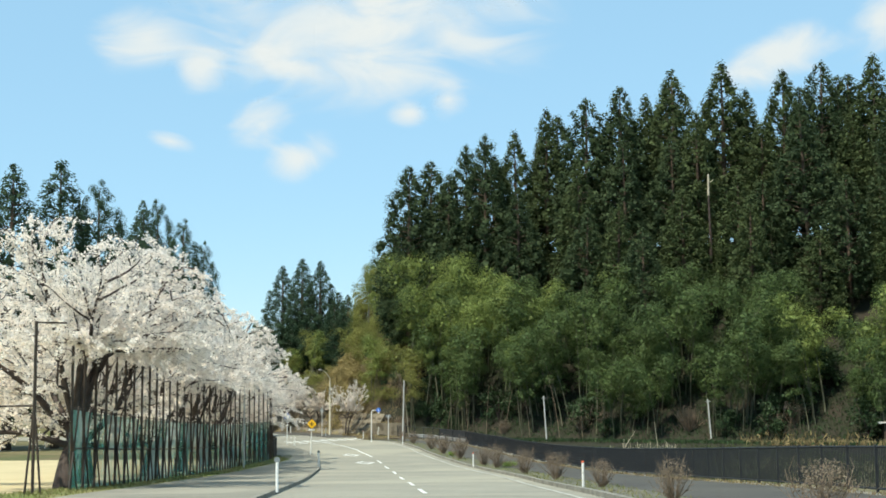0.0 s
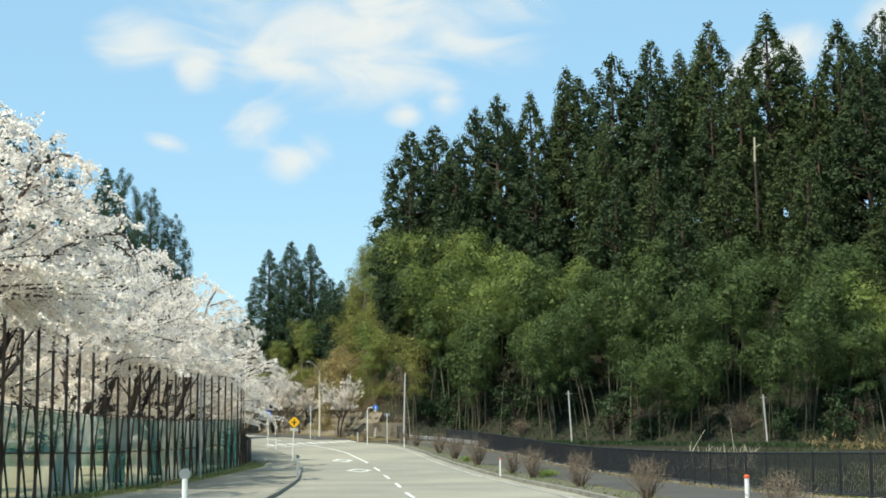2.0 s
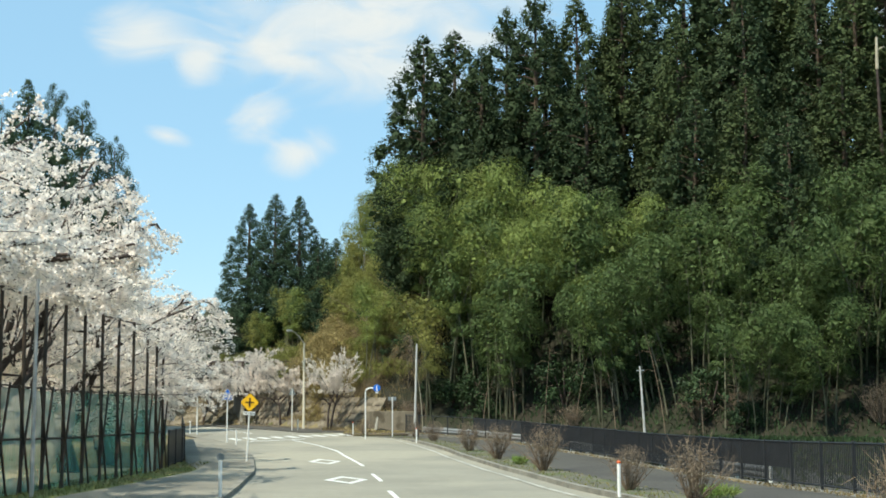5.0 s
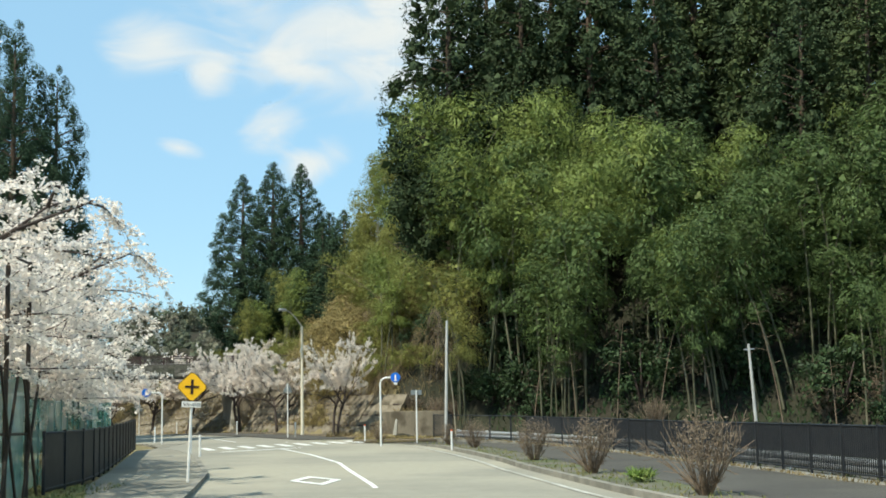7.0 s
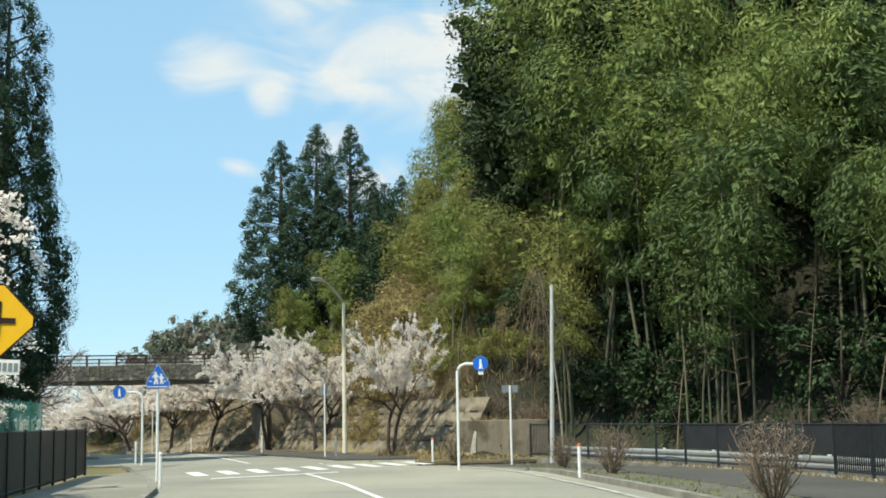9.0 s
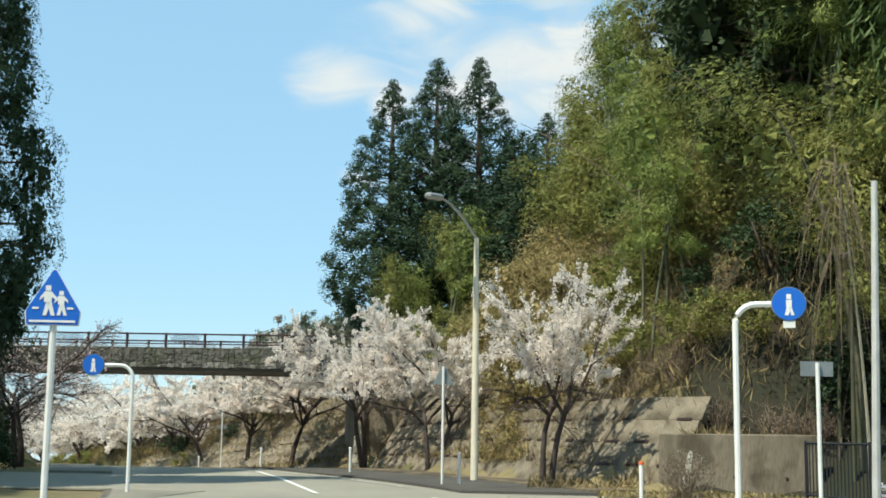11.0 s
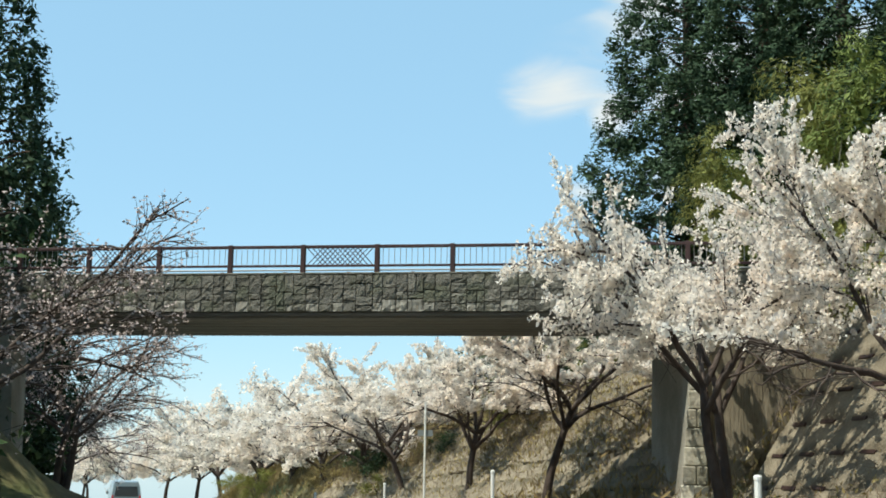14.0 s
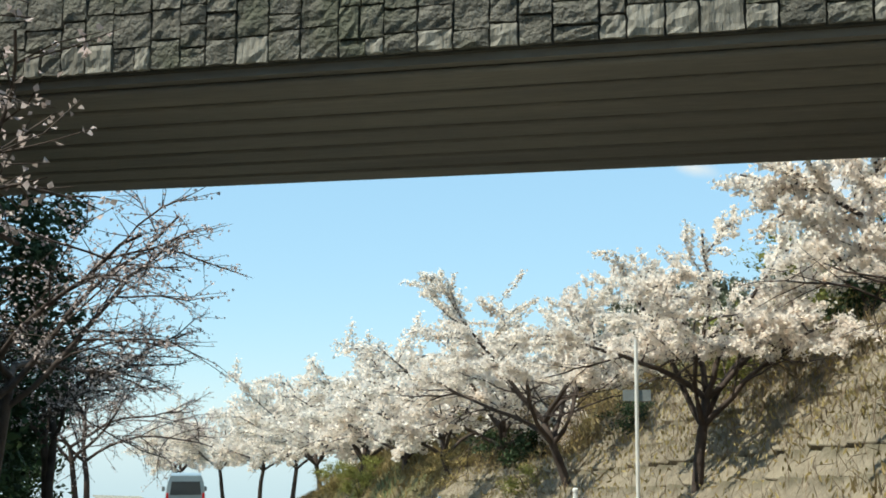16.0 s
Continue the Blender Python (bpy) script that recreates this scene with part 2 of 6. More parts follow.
# ---- building helpers ----
class Geo:
    """Gathers corners and faces of one mesh."""

    def __init__(self):
        self.v, self.f = [], []

    def add(self, verts, faces):
        k = len(self.v)
        self.v.extend(tuple(p) for p in verts)
        self.f.extend(tuple(i + k for i in q) for q in faces)

    def box(self, c, s, rz=0.0, bevel=0.0):
        x, y, z = s[0] / 2, s[1] / 2, s[2] / 2
        ca, sa = math.cos(rz), math.sin(rz)
        if not bevel:
            pts = [(i * x, j * y, k * z) for k in (-1, 1) for j in (-1, 1) for i in (-1, 1)]
            fs = [(0, 2, 3, 1), (4, 5, 7, 6), (0, 1, 5, 4), (2, 6, 7, 3), (0, 4, 6, 2), (1, 3, 7, 5)]
        else:
            b = bevel
            ring = [(x - b, -y), (x, -y + b), (x, y - b), (x - b, y), (-x + b, y), (-x, y - b), (-x, -y + b), (-x + b, -y)]
            pts = [(px, py, -z + b) for px, py in ring] + [(px, py, z - b) for px, py in ring]
            sx, sy = (x - b) / x, (y - b) / y
            pts += [(px * sx, py * sy, -z) for px, py in ring] + [(px * sx, py * sy, z) for px, py in ring]
            fs = [(i, (i + 1) % 8, 8 + (i + 1) % 8, 8 + i) for i in range(8)]
            fs += [(16 + i, 16 + (i + 1) % 8, (i + 1) % 8, i) for i in range(8)]
            fs += [(8 + i, 8 + (i + 1) % 8, 24 + (i + 1) % 8, 24 + i) for i in range(8)]
            fs += [tuple(range(23, 15, -1)), tuple(range(24, 32))]
        self.add([(c[0] + ca * px - sa * py, c[1] + sa * px + ca * py, c[2] + pz) for px, py, pz in pts], fs)

    def tube(self, path, radii, n=6, cap=True):
        path = [Vector(p) for p in path]
        if not hasattr(radii, "__len__"):
            radii = [radii] * len(path)
        rings = []
        for i, p in enumerate(path):
            d = (path[min(i + 1, len(path) - 1)] - path[max(i - 1, 0)]).normalized()
            u = d.cross(Vector((0, 0, 1)) if abs(d.z) < 0.9 else Vector((1, 0, 0))).normalized()
            w = d.cross(u)
            rings.append([p + (u * math.cos(a) + w * math.sin(a)) * radii[i] for a in (2 * math.pi * k / n for k in range(n))])
        fs = [(i * n + k, i * n + (k + 1) % n, (i + 1) * n + (k + 1) % n, (i + 1) * n + k) for i in range(len(path) - 1) for k in range(n)]
        if cap:
            fs += [tuple(range(n - 1, -1, -1)), tuple((len(path) - 1) * n + k for k in range(n))]
        self.add([p for r in rings for p in r], fs)

    def plate(self, outline, thick, m):
        """A flat plate: an outline in x and z, its thickness along y, set at the pose m."""
        k = len(outline)
        pts = [m @ Vector((x, -thick / 2, z)) for x, z in outline] + [m @ Vector((x, thick / 2, z)) for x, z in outline]
        self.add(pts, [tuple(range(k)), tuple(range(2 * k - 1, k - 1, -1))] + [(i, k + i, k + (i + 1) % k, (i + 1) % k) for i in range(k)])

    def mesh(self, name, smooth=False):
        me = bpy.data.meshes.new(name)
        me.from_pydata(self.v, [], self.f)
        if smooth:
            me.polygons.foreach_set("use_smooth", [True] * len(me.polygons))
        me.update()
        return me

    def part(self, name, mat, parent=None, label="", smooth=False):
        me = self.mesh(name, smooth)
        me.materials.append(mat)
        ob = new(name, me)
        if parent:
            ob.parent = parent
        return tagged(ob, label)


def array_mesh(name, verts, faces, mat):
    """A mesh from number arrays: corners (n, 3), faces of four (m, 4)."""
    me = bpy.data.meshes.new(name)
    me.vertices.add(len(verts))
    me.vertices.foreach_set("co", np.asarray(verts, dtype=np.float32).ravel())
    me.loops.add(faces.size)
    me.loops.foreach_set("vertex_index", faces.astype(np.int32).ravel())
    me.polygons.add(len(faces))
    me.polygons.foreach_set("loop_start", np.arange(0, faces.size, faces.shape[1], dtype=np.int32))
    me.update(calc_edges=True)
    me.validate()
    me.materials.append(mat)
    return me


def leaf_mesh(name, centre, normal, length, width, rng, mat, along=None, fold=0.25):
    """Many small leaves, each a pair of faces folded along the middle, facing roughly along its normal."""
    n = len(centre)
    normal = normal / np.maximum(np.linalg.norm(normal, axis=1, keepdims=True), 1e-6)
    a = rng.normal(size=(n, 3)) if along is None else along + rng.normal(size=(n, 3)) * 0.25
    a -= normal * np.sum(a * normal, axis=1, keepdims=True)
    a /= np.maximum(np.linalg.norm(a, axis=1, keepdims=True), 1e-6)
    b = np.cross(normal, a)
    length, width = np.broadcast_to(length, n)[:, None], np.broadcast_to(width, n)[:, None]
    tip, base = centre + a * length / 2, centre - a * length / 2
    l, r = centre + b * width / 2 - normal * width * fold, centre - b * width / 2 - normal * width * fold
    verts = np.stack([base, l, tip, r], axis=1).reshape(-1, 3)
    faces = np.arange(4 * n).reshape(n, 4)
    return array_mesh(name, verts, faces, mat)


def root(name, x, y, z, rz=0.0, **tags):
    ob = new(name)
    ob.matrix_basis = pose(x, y, z, 0, 0, rz)
    return tagged(ob, **tags)


def put(name, me, parent=None, label=""):
    ob = new(name, me)
    if parent:
        ob.parent = parent
    return tagged(ob, label)


# ---- plan: everything along the road is a function of y ----
def line(*pts):
    ys, xs = [p[0] for p in pts], [p[1] for p in pts]
    return lambda y: float(np.interp(y, ys, xs))


ground_y = line((-40, 1.9), (0, 0), (9.4, -0.45), (18.8, -0.9), (28.5, -1.38), (38.4, -1.84), (51, -2.5), (64.4, -3.14), (75, -3.54), (85.6, -3.87), (98, -4.1),
                (111, -4.22), (126, -4.25), (150, -4.2), (162, -4.25), (170, -4.55), (200, -6.8), (240, -9.5), (300, -12), (600, -45), (3600, -280))
kerb_left = line((-40, -1), (0, -3.4), (20, -4.4), (38.5, -5.2), (58, -6.3), (80, -7.7), (96, -9.3), (108.5, -11.2), (121.5, -14.2), (128.4, -16.4), (139, -20.3), (147, -23.6),
                 (156, -27.5), (164, -32), (176, -41), (200, -58.5), (240, -90), (300, -140))
kerb_right = line((-40, 7.5), (0, 6), (20, 4.9), (40, 4.2), (64, 3.5), (78, 2.1), (94, 0.3), (109, -1.6), (114.6, -2.2), (120.5, -3.1), (128.7, -4.6), (132, -5.6), (134.5, -7.2), (136.2, -8.9), (137.2, -11), (138.4, -12.2), (142.6, -12.9), (144, -13.5), (147.6, -15.3),
                  (153, -18.4), (157, -20.8), (163, -24.3), (170, -28.8), (178, -34.2), (187, -40.5), (198, -48.7), (211, -59), (240, -84), (300, -132))
centre_line = line((-40, 3.5), (0, 1.3), (20, 0.6), (40, -0.6), (53, -1.4), (75, -3.0), (91, -4.5), (102, -5.8), (116, -8.0), (124, -10.0), (130, -11.9), (137, -14.6), (150, -19.5),
                   (157, -22.3), (164, -27), (176, -35.5), (200, -52), (240, -85), (300, -135))
fence_right = line((-40, 15), (0, 13), (30, 11.6), (45, 10.6), (65, 8.9), (81, 7.4), (95.5, 5.8), (107, 4.6), (123, 1.8), (132, -1.2), (139, -4.6), (141, -5.6))
net_line = line((20, -11.6), (34, -12.2), (63, -13.4), (85, -13.3), (95, -12.9), (104, -13.6), (130, -19))
hill_foot = lambda x: float(np.interp(x, (-30, -12, -3.4, 2, 6, 14, 22, 40, 60, 100, 200), (175, 151, 142.5, 138, 134, 130, 126, 117, 104, 80, 40)))


def smooth_step(a, b, v):
    t = min(max((v - a) / (b - a), 0), 1)
    return t * t * (3 - 2 * t)


def height(x, y):
    h = ground_y(y)
    up = 0.0
    d = (y - hill_foot(x)) * 0.9
    if d > 0 and x > -18:
        up = (min(d, 26) * 0.85 + max(d - 26, 0) * 0.1) * smooth_step(-18, -7, x)
    if y > 143:
        r = (x - kerb_right(y) - facing_off(y) - 0.3) * 0.86
        if r > 0:
            k = 1.05 + 0.4 * (1 - smooth_step(158, 167, y))
            s = min(r, 5.6) * k + max(r - 5.6, 0) * 0.3
            up = max(up, min(s, 16) * smooth_step(144.5, 147.5, y) * (1 - smooth_step(215, 250, y)))
        q = (kerb_left(y) - 2.6 - x) * 0.86
        if q > 0:
            up = max(up, min(q * 1.4, 4.6) * smooth_step(161, 163.5, y) * (1 - smooth_step(168.5, 172, y)))
    far = smooth_step(255, 335, y) * 29 * smooth_step(-92, -66, x)
    return h - 0.08 + max(up, far) - max(-120 - x, 0) * 0.07


def strip(name, left, right, y0, y1, off, mat, step=2.0, edge=0.0, parent=None):
    """A sheet between two lines, laid on the ground; edge: how deep its sides go down."""
    g = Geo()
    n = max(2, int(round((y1 - y0) / step)) + 1)
    ys = [y0 + (y1 - y0) * i / (n - 1) for i in range(n)]
    v = []
    for y in ys:
        z = ground_y(y) + (off(y) if callable(off) else off)
        v += [(left(y), y, z), (right(y), y, z)]
        if edge:
            v += [(left(y), y, z - edge), (right(y), y, z - edge)]
    k = 4 if edge else 2
    f = []
    for i in range(n - 1):
        a, b = i * k, (i + 1) * k
        f.append((a, a + 1, b + 1, b))
        if edge:
            f += [(a + 2, a, b, b + 2), (a + 1, a + 3, b + 3, b + 1)]
    if edge:
        e = (n - 1) * k
        f += [(0, 2, 3, 1), (e, e + 1, e + 3, e + 2)]
    g.add(v, f)
    return g.part(name, mat, parent)


def dropped(level):
    """Kerbs and footways sink to the road at the crosswalk."""
    return lambda y: 0.012 + (level - 0.012) * (1 - smooth_step(127, 134, y))


facing_off = line((140, 4.4), (144.8, 4.6), (150, 5.3), (167, 6.2), (300, 6.4))


def shifted(fn, dx):
    return lambda y: fn(y) + dx


# ground: one sheet to the horizon, finer near the road
def spread(lo, hi, step, far, ratio=1.35):
    mid = list(np.arange(lo, hi + 0.01, step))
    s, a, b = step, [], []
    x = lo
    while x > -far:
        s *= ratio
        x -= s
        a.append(x)
    s, x = step, hi
    while x < far:
        s *= ratio
        x += s
        b.append(x)
    return a[::-1] + mid + b


gx, gy = spread(-90, 90, 1.5, 3500), spread(-30, 260, 1.5, 3500)
gv = np.array([(x, y, height(x, y)) for y in gy for x in gx])
w = len(gx)
gi = np.arange(len(gy) * w).reshape(len(gy), w)
gf = np.stack([gi[:-1, :-1], gi[:-1, 1:], gi[1:, 1:], gi[1:, :-1]], axis=-1).reshape(-1, 4)
ground_mesh = array_mesh("ground", gv, gf, SOIL)
ground_mesh.polygons.foreach_set("use_smooth", [True] * len(ground_mesh.polygons))
# darkened litter covers the hill, the far ground and the shady side behind the fence
ground_mesh.materials.append(SHADED_LITTER)
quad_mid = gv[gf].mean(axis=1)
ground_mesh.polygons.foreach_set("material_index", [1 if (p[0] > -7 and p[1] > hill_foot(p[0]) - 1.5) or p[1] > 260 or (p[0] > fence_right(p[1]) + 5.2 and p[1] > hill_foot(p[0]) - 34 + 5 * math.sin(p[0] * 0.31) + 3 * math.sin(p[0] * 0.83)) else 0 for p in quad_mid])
tagged(put("ground", ground_mesh), "earth, dry grass and shade-darkened forest litter rising to a hill", "ground", kind="stuff")

tagged(strip("road", kerb_left, kerb_right, -38, 296, 0.0, ASPHALT, step=1.0, edge=0.1), "pale worn asphalt road bending to one side", "road", kind="structure")
tagged(strip("pavement_left", lambda y: net_line(y) + 1.3 * (1 - smooth_step(96, 104, y)) + 0.2, shifted(kerb_left, -0.18), 20, 141, dropped(0.12), WALKWAY, edge=0.2), "grey asphalt footway beside the net fence", "pavement", kind="structure")
tagged(strip("kerb_left", shifted(kerb_left, -0.18), kerb_left, -38, 141, dropped(0.13), KERB, edge=0.22), "weathered concrete kerb", "kerb", kind="structure")
tagged(strip("verge_left", lambda y: net_line(y) - 1.2, lambda y: net_line(y) + 1.5, 20, 103, 0.1, GRASS, edge=0.1), "short grass along the net fence", "grass verge", kind="stuff")
tagged(strip("kerb_right", kerb_right, shifted(kerb_right, 0.2), -38, 136.2, dropped(0.14), KERB, edge=0.24), "weathered concrete kerb", "kerb", kind="structure")
tagged(strip("planting_strip", shifted(kerb_right, 0.2), lambda y: kerb_right(y) + 1.7 - 0.9 * smooth_step(125, 140, y), -38, 135.5, dropped(0.1), STRIP_EARTH, edge=0.1), "bare planting strip with grass", "planting strip", kind="stuff")
tagged(strip("pavement_right", lambda y: kerb_right(y) + 1.7 - 0.9 * smooth_step(125, 140, y), lambda y: fence_right(y) - 0.5, -38, 136.2, dropped(0.11), DARK_ASPHALT, edge=0.2), "dark asphalt footway by the black fence", "pavement", kind="structure")
tagged(strip("fence_footing", lambda y: fence_right(y) - 0.5, lambda y: fence_right(y) + 0.15, -38, 139, 0.13, KERB, edge=0.3), "low concrete footing with grass", "footing", kind="structure")
tagged(strip("side_lane", shifted(fence_right, 1.0), lambda y: fence_right(y) + 5.0, 60, 144, 0.03, DARK_ASPHALT, edge=0.1), "narrow asphalt lane behind the fence", "lane", kind="structure")
tagged(strip("pavement_far", kerb_right, shifted(kerb_right, 3.4), 142.6, 250, 0.07, DARK_ASPHALT, edge=0.12), "asphalt footway at the foot of the slope", "pavement", kind="structure")
tagged(strip("verge_far", shifted(kerb_right, 3.4), lambda y: kerb_right(y) + facing_off(y) + 0.4, 144, 250, 0.1, DEBRIS, edge=0.15), "bare earth verge under the cherry trees", "verge", kind="stuff")
tagged(strip("verge_corner", lambda y: -9.4, lambda y: -3.6, 138.6, 146, 0.06, DEBRIS, edge=0.1), "leaf litter and bare earth at the corner", "verge", kind="stuff")
tagged(strip("corner_apron", shifted(kerb_right, -0.05), lambda y: -9.2, 137.2, 146, 0.004, ASPHALT, edge=0.05), "asphalt apron at the corner", "road", kind="structure")
tagged(strip("pavement_beyond", shifted(kerb_left, -2.4), kerb_left, 152, 250, 0.06, WALKWAY, edge=0.2), "asphalt footway past the junction", "pavement", kind="structure")
tagged(strip("side_street", shifted(kerb_left, -40), kerb_left, 141.5, 151.5, -0.004, ASPHALT, edge=0.05), "side street at the junction", "road", kind="structure")
tagged(strip("school_yard", shifted(net_line, -60), shifted(net_line, -1.2), 22, 100, 0.02, SAND, edge=0.05), "pale sandy school yard", "yard", kind="structure")


# road markings, thin raised paint
def paint(name, left, right, y0, y1, label, step=1.0, mat=None):
    return tagged(strip(name, left, right, y0, y1, 0.014, mat or PAINT_LINE, step=step), label, "road marking", kind="structure")


y = -10.0
while y < 98:
    paint("centre_dash", shifted(centre_line, -0.07), shifted(centre_line, 0.07), y, y + 5.0, "white centre dash")
    y += 10.0
paint("centre_line_marking", shifted(centre_line, -0.075), shifted(centre_line, 0.075), 101, 130.5, "white solid centre line")
paint("centre_line_marking", shifted(centre_line, -0.075), shifted(centre_line, 0.075), 141, 230, "white solid centre line")
paint("edge_line", shifted(kerb_right, -0.75), shifted(kerb_right, -0.6), -20, 140, "worn white edge line", mat=WORN_LINE)
paint("edge_line", shifted(kerb_right, -0.75), shifted(kerb_right, -0.6), 145, 240, "worn white edge line", mat=WORN_LINE)
paint("edge_line", shifted(kerb_left, 0.5), shifted(kerb_left, 0.65), 152, 240, "worn white edge line", mat=WORN_LINE)


def lozenge(cx, cy, rz):
    g = Geo()
    z = lambda p: ground_y(p[1]) + 0.014
    c, s = math.cos(radians(rz)), math.sin(radians(rz))
    outer = [(0, -2.4), (0.72, 0), (0, 2.4), (-0.72, 0)]
    inner = [(0, -1.5), (0.45, 0), (0, 1.5), (-0.45, 0)]
    pts = [(cx + c * a - s * b, cy + s * a + c * b) for a, b in outer + inner]
    g.add([(*p, z(p)) for p in pts], [(i, (i + 1) % 4, 4 + (i + 1) % 4, 4 + i) for i in range(4)])
    return tagged(g.part("crossing_ahead_marking", PAINT_LINE), "white outlined lozenge painted on the road", "road marking", kind="structure")


lozenge(-5.6, 91, 8)
lozenge(-7.6, 105, 11)
# crosswalk bars, along the road, from kerb to kerb
p0, p1 = Vector((-16.3, 131.3)), Vector((-8.9, 139.0))
span = (p1 - p0)
side = span.normalized()
ahead = Vector((-0.35, 0.937))
for i in range(9):
    c = p0 + span * (0.06 + 0.88 * i / 8)
    g = Geo()
    pts = [c + side * sx * 0.26 + ahead * sy * 1.6 for sx, sy in ((-1, -1), (1, -1), (1, 1), (-1, 1))]
    g.add([(p.x, p.y, ground_y(p.y) + 0.014) for p in pts], [(0, 1, 2, 3)])
    tagged(g.part("crosswalk_bar", PAINT_LINE), "white crosswalk bar", "road marking", group="crosswalk bars", kind="structure")
g = Geo()
pts = [p0 + span * f - ahead * d for f, d in ((0.06, 4.0), (0.5, 4.0), (0.5, 3.6), (0.06, 3.6))]
g.add([(p.x, p.y, ground_y(p.y) + 0.014) for p in pts], [(0, 1, 2, 3)])
tagged(g.part("stop_line", PAINT_LINE), "white stop line before the crosswalk", "road marking", kind="structure")


# ---- the footbridge ----
BA = radians(9.5)
BRIDGE = Vector((-28.0, 166.2, 0.0))
bu, bn = Vector((math.cos(BA), math.sin(BA), 0)), Vector((-math.sin(BA), math.cos(BA), 0))


def build_bridge():
    b = root("footbridge", BRIDGE.x, BRIDGE.y, 0, math.degrees(BA), label="stone-faced concrete footbridge with dark brown railing over the road", category="bridge")
    rng = random.Random(5)
    u0, u1 = -15.0, 14.0
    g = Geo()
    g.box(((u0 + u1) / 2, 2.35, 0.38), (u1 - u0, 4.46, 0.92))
    g.part("deck", SOFFIT, b, "concrete deck coloured darker for the shade beneath it")
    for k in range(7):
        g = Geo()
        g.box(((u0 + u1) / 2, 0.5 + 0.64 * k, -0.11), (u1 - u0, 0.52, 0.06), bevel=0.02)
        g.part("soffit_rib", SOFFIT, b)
    for yy in (0.09, 4.61):
        g = Geo()
        g.box(((u0 + u1) / 2, yy, 0.42), (u1 - u0, 0.06, 0.86))
        g.part("backing", MORTAR, b)
        g = Geo()
        g.box(((u0 + u1) / 2, yy, 0.875), (u1 - u0, 0.15, 0.05), bevel=0.015)
        g.part("coping", STONE, b)
    # front stones in uneven courses
    u = u0
    while u < u1:
        w = rng.uniform(0.22, 0.42)
        cuts = [0.0, rng.uniform(0.15, 0.3), rng.uniform(0.42, 0.62), 0.85] if rng.random() < 0.75 else [0.0, rng.uniform(0.12, 0.22), rng.uniform(0.34, 0.44), rng.uniform(0.56, 0.68), 0.85]
        for a, c in zip(cuts, cuts[1:]):
            parts = [(u, u + w)]
            if w > 0.36 and rng.random() < 0.5:
                m = u + w * rng.uniform(0.4, 0.6)
                parts = [(u, m), (m, u + w)]
            for p, q in parts:
                g = Geo()
                d = rng.uniform(0.045, 0.08)
                cx, cz = rng.uniform(0.25, 0.75), rng.uniform(0.25, 0.75)
                v = []
                for iz in range(5):
                    for ix in range(5):
                        fx, fz = ix / 4, iz / 4
                        rim = ix in (0, 4) or iz in (0, 4)
                        x = p + (q - p) * fx + (rng.uniform(-0.016, -0.004) if ix == 4 else rng.uniform(0.004, 0.016) if ix == 0 else rng.uniform(-0.015, 0.015))
                        z = a + (c - a) * fz + (rng.uniform(-0.016, -0.004) if iz == 4 else rng.uniform(0.004, 0.016) if iz == 0 else rng.uniform(-0.015, 0.015))
                        y = 0.06 - d * (0.72 if rim else 1.0) + rng.uniform(-0.012, 0.012) + 0.03 * (abs(fx - cx) + abs(fz - cz)) * (not rim)
                        v.append((x, y, z))
                f = [(iz * 5 + ix, iz * 5 + ix + 1, iz * 5 + ix + 6, iz * 5 + ix + 5) for iz in range(4) for ix in range(4)]
                edge = [0, 1, 2, 3, 4, 9, 14, 19, 24, 23, 22, 21, 20, 15, 10, 5]
                v += [(v[k][0], 0.062, v[k][2]) for k in edge]
                f += [(edge[(k + 1) % 16], edge[k], 25 + k, 25 + (k + 1) % 16) for k in range(16)]
                g.add(v, f)
                # about half of the lowest course takes the paler stone
                g.part("stone", STONE_PALE if a == 0 and rng.random() < 0.5 else STONE, b)
        u += w
    # railing on both edges
    g = Geo()
    g.tube([(0, 0, 1.08), (0, 0, 1.47)], 0.007, 4, False)
    baluster = g.mesh("baluster")
    baluster.materials.append(GALV)
    for yy in (0.1, 4.6):
        k0 = int((u0 - 0.25) / 1.73)
        for k in range(k0, int((u1 - 0.25) / 1.73) + 1):
            x = 0.25 + 1.73 * k
            g = Geo()
            g.box((x, yy, 1.22), (0.11, 0.11, 0.66), bevel=0.012)
            g.part("railing_post", RAIL, b)
            if x + 1.73 > u1:
                break
            if k % 3 == 2:
                g = Geo()
                n = 11
                for i in range(n):
                    for sgn in (1, -1):
                        a = x + 0.1 + (1.53 - 0.36) * i / (n - 1) + (0.36 if sgn < 0 else 0)
                        g.tube([(a, yy, 1.08), (a + sgn * 0.36, yy, 1.47)], 0.01, 4, False)
                g.part("lattice_panel", RAIL, b)
            else:
                if yy < 1:
                    for i in range(1, 13):
                        ob = put("baluster", baluster, b)
                        ob.matrix_basis = pose(x + 1.73 * i / 13, yy, 0)
                else:
                    g = Geo()
                    for i in range(1, 13):
                        g.tube([(x + 1.73 * i / 13, yy, 1.08), (x + 1.73 * i / 13, yy, 1.47)], 0.007, 4, False)
                    tagged(g.part("infill", GALV, b), kind="stuff")
        for z, h in ((1.5, 0.07), (1.06, 0.05), (0.96, 0.03)):
            g = Geo()
            g.box(((u0 + u1) / 2, yy, z), (u1 - u0, 0.07, h), bevel=0.01)
            g.part("handrail" if z > 1.4 else "lower_rail", RAIL if z > 1 else GALV, b)
    # abutments down to the ground
    g = Geo()
